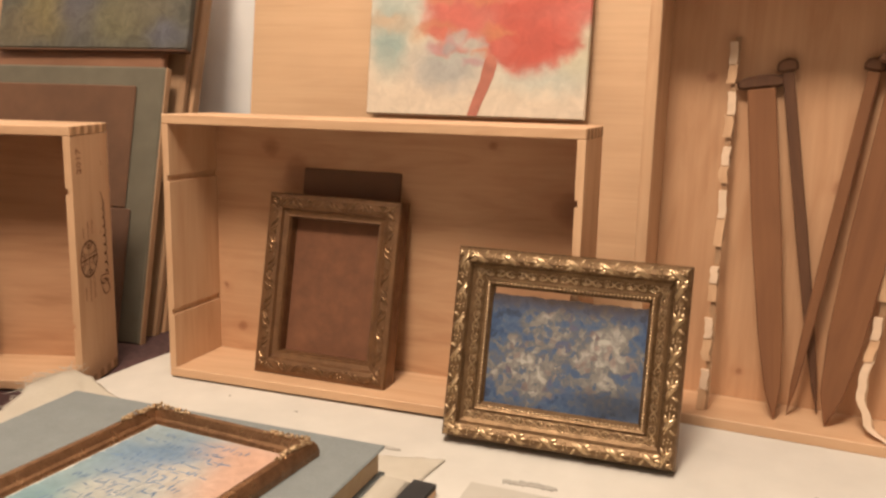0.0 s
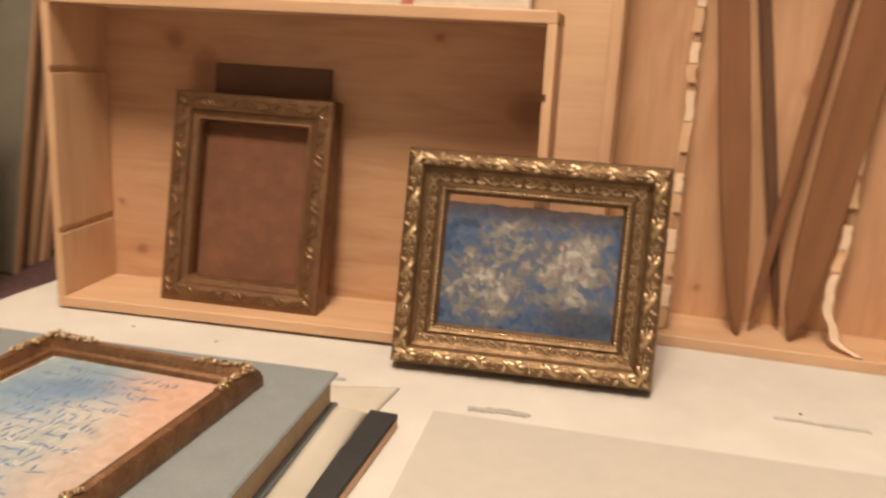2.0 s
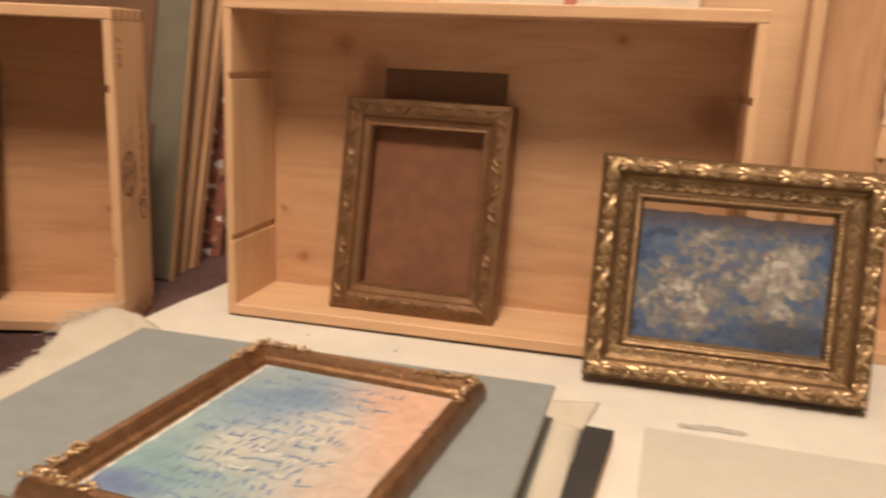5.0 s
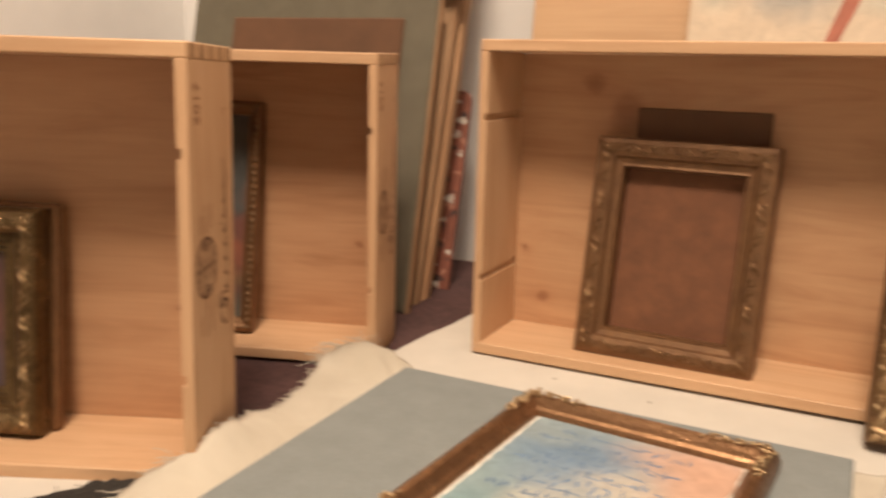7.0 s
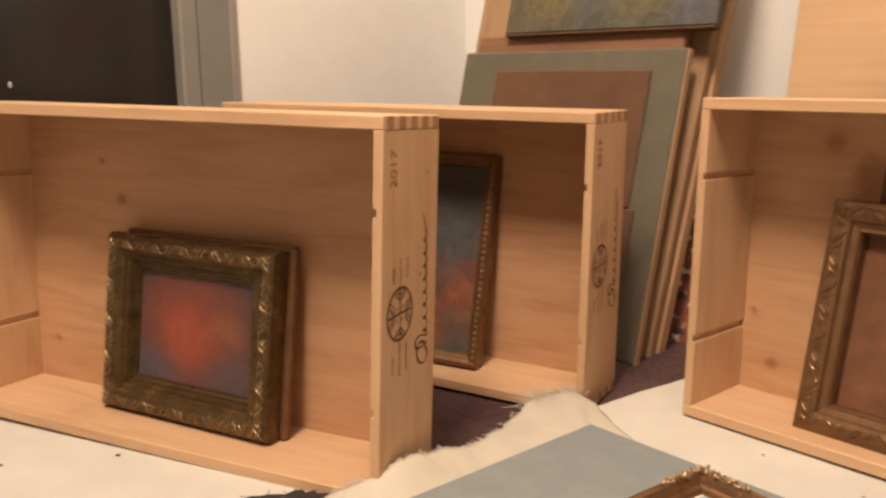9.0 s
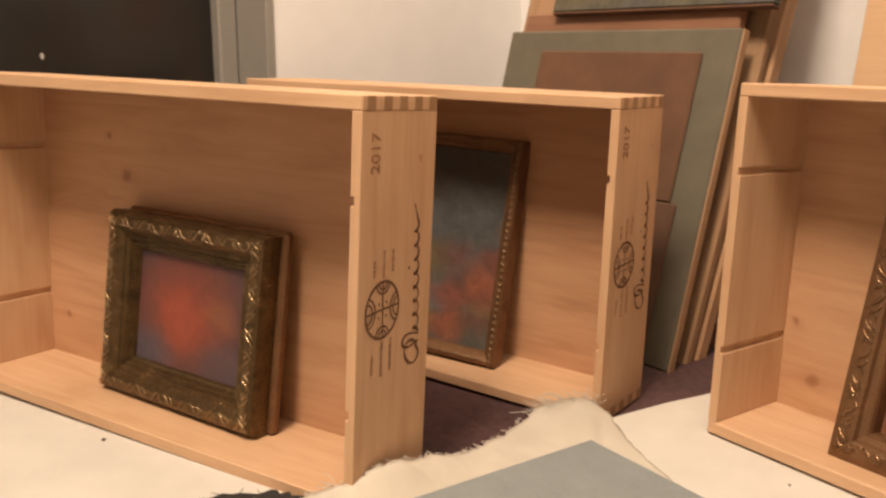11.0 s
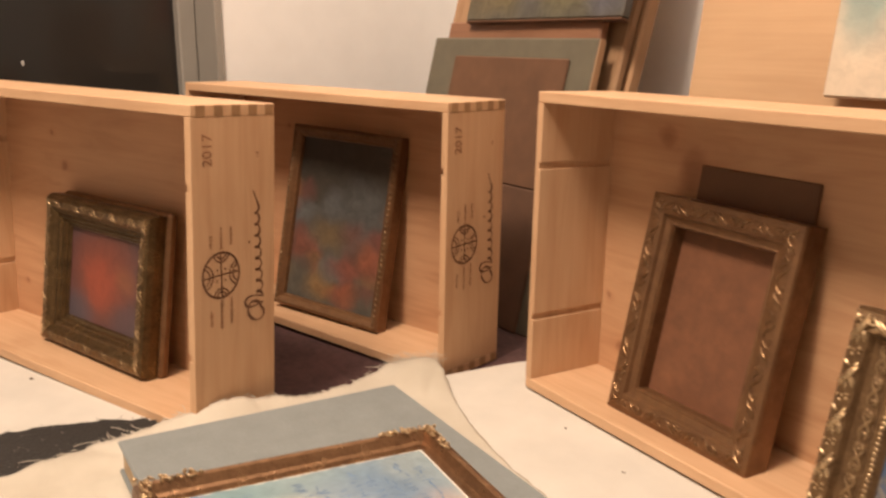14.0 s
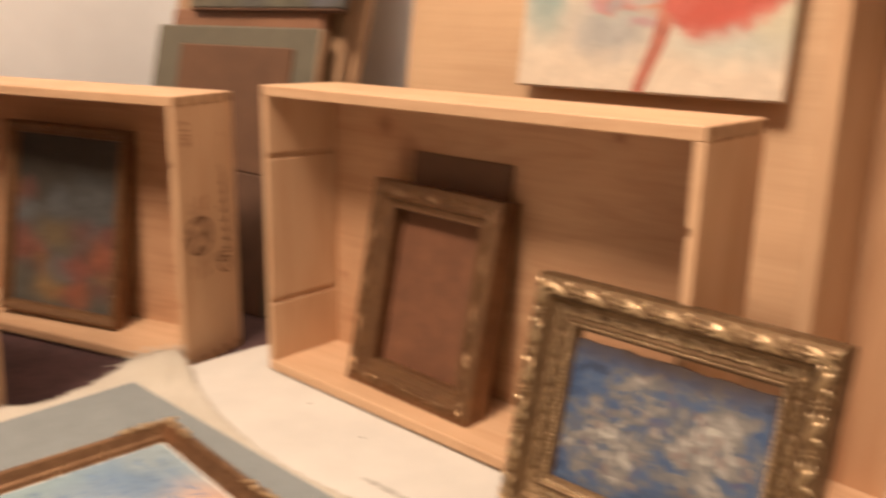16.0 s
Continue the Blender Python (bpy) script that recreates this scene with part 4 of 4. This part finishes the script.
for side in range(4):
    f = rail_map(FW, FH, side)
    length = FW if side % 2 == 0 else FH
    bm = bmesh.new()
    r = random.Random(20 + side)
    for reach in (0, 1):
        for k in range(9):
            s = 0.006 + 0.0052 * k
            c = f(s, 0.0082, 0) if reach == 0 else f(0.0082, s, 0)
            for j in range(2):
                o = Vector((r.uniform(-0.004, 0.004), -0.0155 - r.uniform(0, 0.0025), r.uniform(-0.004, 0.004)))
                bead(bm, Vector(c) + o + Vector((0, 0, 0)), 1, (r.uniform(0.0016, 0.0032), r.uniform(0.0013, 0.0022), r.uniform(0.001, 0.0018)), r.uniform(0, 3.1), 6, 4)
            if k % 3 == 1:
                q0 = r.uniform(0, 6)
                tube(bm, [Vector(c) + Vector((0.0048 * (1 - k2 / 14) * math.cos(q0 + 0.6 * k2), -0.0166, 0.0048 * (1 - k2 / 14) * math.sin(q0 + 0.6 * k2))) for k2 in range(9)], 0.0009, 5)
    tagged(part("corner_ornament", bm, gold_relief, flat_frame, "raised gilt corner carving", True), kind="stuff")
wash = painted("teal_peach_wash", (0.31, 0.34, 0.34), ((-0.05, 0.12, 0.05, 0.12, (0.19, 0.28, 0.3), 0.7, 0.8), (-0.025, 0.175, 0.05, 0.038, (0.13, 0.2, 0.3), 0.8, 0.8), (-0.045, 0.06, 0.05, 0.03, (0.15, 0.26, 0.28), 0.8, 0.75), (-0.02, 0.135, 0.03, 0.025, (0.24, 0.3, 0.36), 0.8, 0.6), (0.065, 0.16, 0.038, 0.075, (0.52, 0.31, 0.215), 0.55, 0.9), (0.04, 0.205, 0.035, 0.025, (0.5, 0.3, 0.21), 0.7, 0.75), (0.06, 0.075, 0.03, 0.05, (0.46, 0.33, 0.25), 0.6, 0.65), (0.02, 0.12, 0.03, 0.05, (0.4, 0.39, 0.35), 0.8, 0.6), (-0.02, 0.1, 0.02, 0.03, (0.48, 0.44, 0.37), 0.7, 0.6), (0.015, 0.15, 0.02, 0.02, (0.5, 0.44, 0.36), 0.8, 0.6), (-0.06, 0.035, 0.03, 0.012, (0.1, 0.13, 0.27), 0.7, 0.8), (-0.055, 0.2, 0.03, 0.015, (0.24, 0.29, 0.3), 0.7, 0.7)), 0.026, 38.0, mottle=0.18, rough=0.8, relief=0.25, depth=0.0006, brush=90.0)
mount_paper = plain("white_paper", (0.72, 0.68, 0.6), 0.9, scale=60, spread=0.05)
part("mount", box((-FW / 2 + 0.016, -0.0022, 0.016), (FW / 2 - 0.016, -0.0008, FH - 0.016), 0), mount_paper, flat_frame, "white paper mount")
n = 40
left = [(-FW / 2 + 0.0215 + rng.uniform(-0.0008, 0.0008), 0.0205 + (FH - 0.041) * k / n) for k in range(n + 1)]
right = [(FW / 2 - 0.0195 + 0.0018 * noise.noise((k * 0.4, 5, 0)) + rng.uniform(-0.0006, 0.0006), 0.0205 + (FH - 0.041) * k / n) for k in range(n + 1)]
part("watercolour", prism(left[::-1] + right, -0.0038, -0.0024, 1), wash, flat_frame, "teal and peach watercolour with blue brush lines")
blue_ink = plain("blue_ink", (0.115, 0.18, 0.28), 0.8, spread=0.4, scale=160)
pale_ink = plain("pale_gouache", (0.5, 0.48, 0.43), 0.85, spread=0.2, scale=160)
for ink_mat, depth, rows, z0, dz, x0, x1, wide, label in ((blue_ink, 0.00395, 14, 0.036, 0.0132, -0.058, 0.03, 0.0022, "rows of blue brush strokes"), (pale_ink, 0.00405, 3, 0.075, 0.024, -0.015, 0.03, 0.0019, "broken rows of pale brush strokes")):
    bm = bmesh.new()
    for row in range(rows):
        z = z0 + row * dz
        x = x0 + 0.01 * (row % 3)
        while x < x1 + 0.012 * (row % 2):
            ln, hgt = rng.uniform(0.005, 0.0115), rng.uniform(0.0009, wide)
            tilt = rng.choice((rng.uniform(-0.3, 0.4), rng.uniform(1.2, 1.9), rng.uniform(1.2, 1.9)))
            d = Vector((math.cos(tilt), math.sin(tilt))) * ln * 0.6
            o = Vector((-d.y, d.x)).normalized() * hgt * 0.5
            c = Vector((x, z + rng.uniform(-0.003, 0.003)))
            bend = o * rng.uniform(-1.6, 1.6)
            up = [bm.verts.new((p.x, -depth, p.y)) for p in (c - d, c - d * 0.4 + o + bend, c + d * 0.4 + o + bend, c + d)]
            dn = [bm.verts.new((p.x, -depth, p.y)) for p in (c + d * 0.4 - o + bend, c - d * 0.4 - o + bend)]
            bm.faces.new(up + dn)
            x += rng.uniform(0.0028, 0.0085)
    tagged(part("brushwork", bm, ink_mat, flat_frame, label), kind="stuff")

# ---- panels behind ----
board = thing("plywood_board", place(0.14, 1.2955, TABLE_Z, -14.2, 8.0), "large plain birch plywood board leaning on the wall", "board")
part("panel", box((-0.415, 0, 0), (0.4, 0.012, 0.95), 0.001), ply_board, board)
dabs = random.Random(4)
TEAL, GREY_BLUE, RED, CORAL, ORANGE, BUFF = (0.28, 0.37, 0.34), (0.29, 0.31, 0.31), (0.47, 0.085, 0.055), (0.52, 0.125, 0.09), (0.5, 0.18, 0.085), (0.52, 0.38, 0.25)
sky_dabs = [(0.02, 0.2, 0.22, 0.1, (0.44, 0.49, 0.43), 0.5, 0.85), (-0.125, 0.105, 0.028, 0.05, TEAL, 0.6, 0.85), (-0.04, 0.066, 0.05, 0.03, GREY_BLUE, 0.7, 0.75), (0.1, 0.058, 0.07, 0.022, (0.46, 0.49, 0.42), 0.7, 0.8), (0.145, 0.09, 0.03, 0.035, (0.5, 0.47, 0.33), 0.6, 0.75)]
sky_dabs += [(dabs.uniform(-0.14, -0.07), dabs.uniform(0.08, 0.25), dabs.uniform(0.012, 0.03), dabs.uniform(0.006, 0.014), dabs.choice((TEAL, BUFF, BUFF, GREY_BLUE)), 0.6, 0.6) for _ in range(9)]
crown_dabs = [(0.06, 0.1, 0.052, 0.036, RED, 0.3, 0.9), (0.105, 0.105, 0.04, 0.03, CORAL, 0.3, 0.85), (-0.03, 0.125, 0.04, 0.026, CORAL, 0.4, 0.8), (0.075, 0.13, 0.06, 0.066, RED, 0.3, 0.95), (-0.02, 0.155, 0.055, 0.055, CORAL, 0.35, 0.9), (0.135, 0.17, 0.045, 0.05, CORAL, 0.35, 0.9), (0.06, 0.2, 0.1, 0.06, RED, 0.3, 0.9)]
crown_dabs += [(dabs.uniform(-0.06, 0.14), dabs.uniform(0.085, 0.2), dabs.uniform(0.012, 0.03), dabs.uniform(0.005, 0.013), dabs.choice((RED, CORAL, ORANGE, ORANGE, BUFF)), 0.4, 0.65) for _ in range(22)]
crown_dabs += [(dabs.uniform(-0.07, 0.005), dabs.uniform(0.074, 0.118), dabs.uniform(0.008, 0.018), dabs.uniform(0.005, 0.009), dabs.choice((GREY_BLUE, (0.42, 0.24, 0.24), (0.4, 0.4, 0.36))), 0.6, 0.75) for _ in range(9)]
tree_paint = painted("red_tree_paint", (0.68, 0.57, 0.435), sky_dabs + crown_dabs, 0.026, 48.0, mottle=0.17, relief=0.25, brush=45.0)
tree = thing("panel_painting", place(0.0885, 1.3275, 0.326, -14.2, 8.0), "unframed painting of a red tree on pale wood", "painting")
part("panel", box((-0.155, -0.001, 0), (0.155, 0.010, 0.36), 0.002), tree_paint, tree)
trunk_paint = plain("red_trunk_paint", (0.42, 0.15, 0.1), 0.7, spread=0.3, scale=60)
tl = [(-0.006, 0.0015), (-0.002, 0.016), (0.004, 0.034), (0.0095, 0.05), (0.012, 0.066), (0.016, 0.08), (0.024, 0.086)]
tr = [(0.03, 0.082), (0.032, 0.07), (0.028, 0.054), (0.021, 0.036), (0.0135, 0.018), (0.008, 0.0015)]
part("painted_trunk", prism(tl + tr, -0.0017, -0.0012, 1), trunk_paint, tree)


def leaning(name, m, w, h, t, mat, label, category="board"):
    ob = thing(name, m, label, category, "boards stacked against the wall")
    part("panel", box((-w / 2, 0, 0), (w / 2, t, h), 0.003), mat, ob)
    return ob


LEAN = 14.0
stack_front = leaning("leaning_board", place(-0.582, 1.367, TABLE_Z, -14.0, LEAN), 0.39, 0.414, 0.013, grey_board, "grey-green board with a brown rectangle on it")
part("brown_rectangle", box((-0.12, -0.005, 0.2), (0.15, -0.0003, 0.384), 0.002), board_dim, stack_front, "brown panel on its face")
# a thin dark sheet stands in for the shade low on the board
part("dark_rectangle", box((-0.13, -0.0054, 0.0), (0.16, -0.0003, 0.1995), 0.002), board_shade, stack_front, "thin dark brown sheet standing in for shade on the lower face")
part("sawn_edge", box((0.1952, 0.0005, 0.0), (0.1978, 0.0125, 0.413), 0.001), board_edge, stack_front, "bare sawn wooden edge")
leaning("leaning_board", place(-0.586, 1.386, TABLE_Z, -15.5, LEAN), 0.372, 0.44, 0.016, board_red, "reddish brown bare wooden board")
leaning("leaning_board", place(-0.59, 1.412, TABLE_Z, -14.0, LEAN, 1.6), 0.42, 0.6, 0.016, board_edge, "tall brown wooden board leaning on the wall")
leaning("leaning_board", place(-0.588, 1.434, TABLE_Z, -14.0, LEAN, 1.9), 0.43, 0.64, 0.022, board_tan, "tall tan wooden board leaning on the wall")
dark_paint = painted("dim_landscape_paint", (0.09, 0.085, 0.065), ((-0.08, 0.06, 0.05, 0.04, (0.19, 0.15, 0.06), 0.7, 0.8), (-0.02, 0.08, 0.04, 0.06, (0.09, 0.085, 0.1), 0.7, 0.8), (0.06, 0.05, 0.06, 0.04, (0.16, 0.14, 0.07), 0.7, 0.7), (0.1, 0.09, 0.05, 0.05, (0.12, 0.1, 0.07), 0.7, 0.7), (0.14, 0.02, 0.03, 0.02, (0.1, 0.1, 0.13), 0.7, 0.7), (-0.13, 0.03, 0.05, 0.03, (0.14, 0.11, 0.06), 0.7, 0.7)), 0.05, 22.0, mottle=0.4)
upper = thing("panel_painting", place(-0.505, 1.464, 0.411, -15.0, LEAN), "dark abstract landscape painting standing on a board's edge", "painting")
part("panel", box((-0.176, -0.004, 0), (0.176, 0.012, 0.2), 0.002), dark_paint, upper)
part("bottom_edge", box((-0.1755, -0.0036, -0.0035), (0.1755, 0.0115, -0.0002), 0.001), rod_wood, upper, "dark painted lower edge")
splash = painted("splashed_paint", (0.24, 0.085, 0.055), tuple((rng.uniform(-0.014, 0.014), 0.006 + 0.0095 * k, rng.uniform(0.003, 0.008), rng.uniform(0.002, 0.006), ((0.7, 0.65, 0.57), (0.04, 0.03, 0.03), (0.45, 0.22, 0.15), (0.7, 0.65, 0.57), (0.12, 0.05, 0.04))[k % 5], 0.3, 0.9) for k in range(30)), 0.022, 120.0)
stick = thing("painted_slat", place(-0.372, 1.445, TABLE_Z, -14.0, 16.0), "narrow slat splashed with red, white and black paint", "slat")
cap = [(0.016 * math.cos(a), 0.272 + 0.016 * math.sin(a)) for a in [math.pi * k / 8 for k in range(9)]]
part("slat", prism([(-0.016, 0), (0.016, 0)] + cap, 0, 0.008, 1, 0.001), splash, stick)

# ---- scraps and crumbs ----
scrap_mat = plain("paper_scrap_white", (0.6, 0.55, 0.48), 0.9)
crumb_mat = plain("dark_crumb", (0.09, 0.06, 0.035), 0.9)
for x, y, z, big, mat, label, name in ((-0.467, 1.135, TABLE_Z, 0.007, scrap_mat, "small white paper scrap on the dark cloth", "paper_scrap"), (-0.722, 0.79, 0.0, 0.0035, crumb_mat, "tiny brown crumb on the white cloth", "crumb"), (-0.8, 0.72, 0.0, 0.003, crumb_mat, "tiny brown crumb on the white cloth", "crumb"), (-0.19, 1.1, 0.0, 0.0022, crumb_mat, "tiny brown crumb on the white cloth", "crumb"), (-0.1, 1.06, 0.0, 0.0018, crumb_mat, "tiny brown crumb on the white cloth", "crumb"), (0.43, 0.9, 0.0, 0.0022, crumb_mat, "tiny brown crumb on the white cloth", "crumb")):
    pts = []
    for k in range(7):
        q = k * math.tau / 7
        rr = big * rng.uniform(0.5, 1.0)
        pts.append((x + rr * math.cos(q), y + 0.7 * rr * math.sin(q)))
    tagged(link(name, prism(pts, z + 0.0003, z + 0.0003 + 0.25 * big, 2), mat), label, name.replace("_", " "))
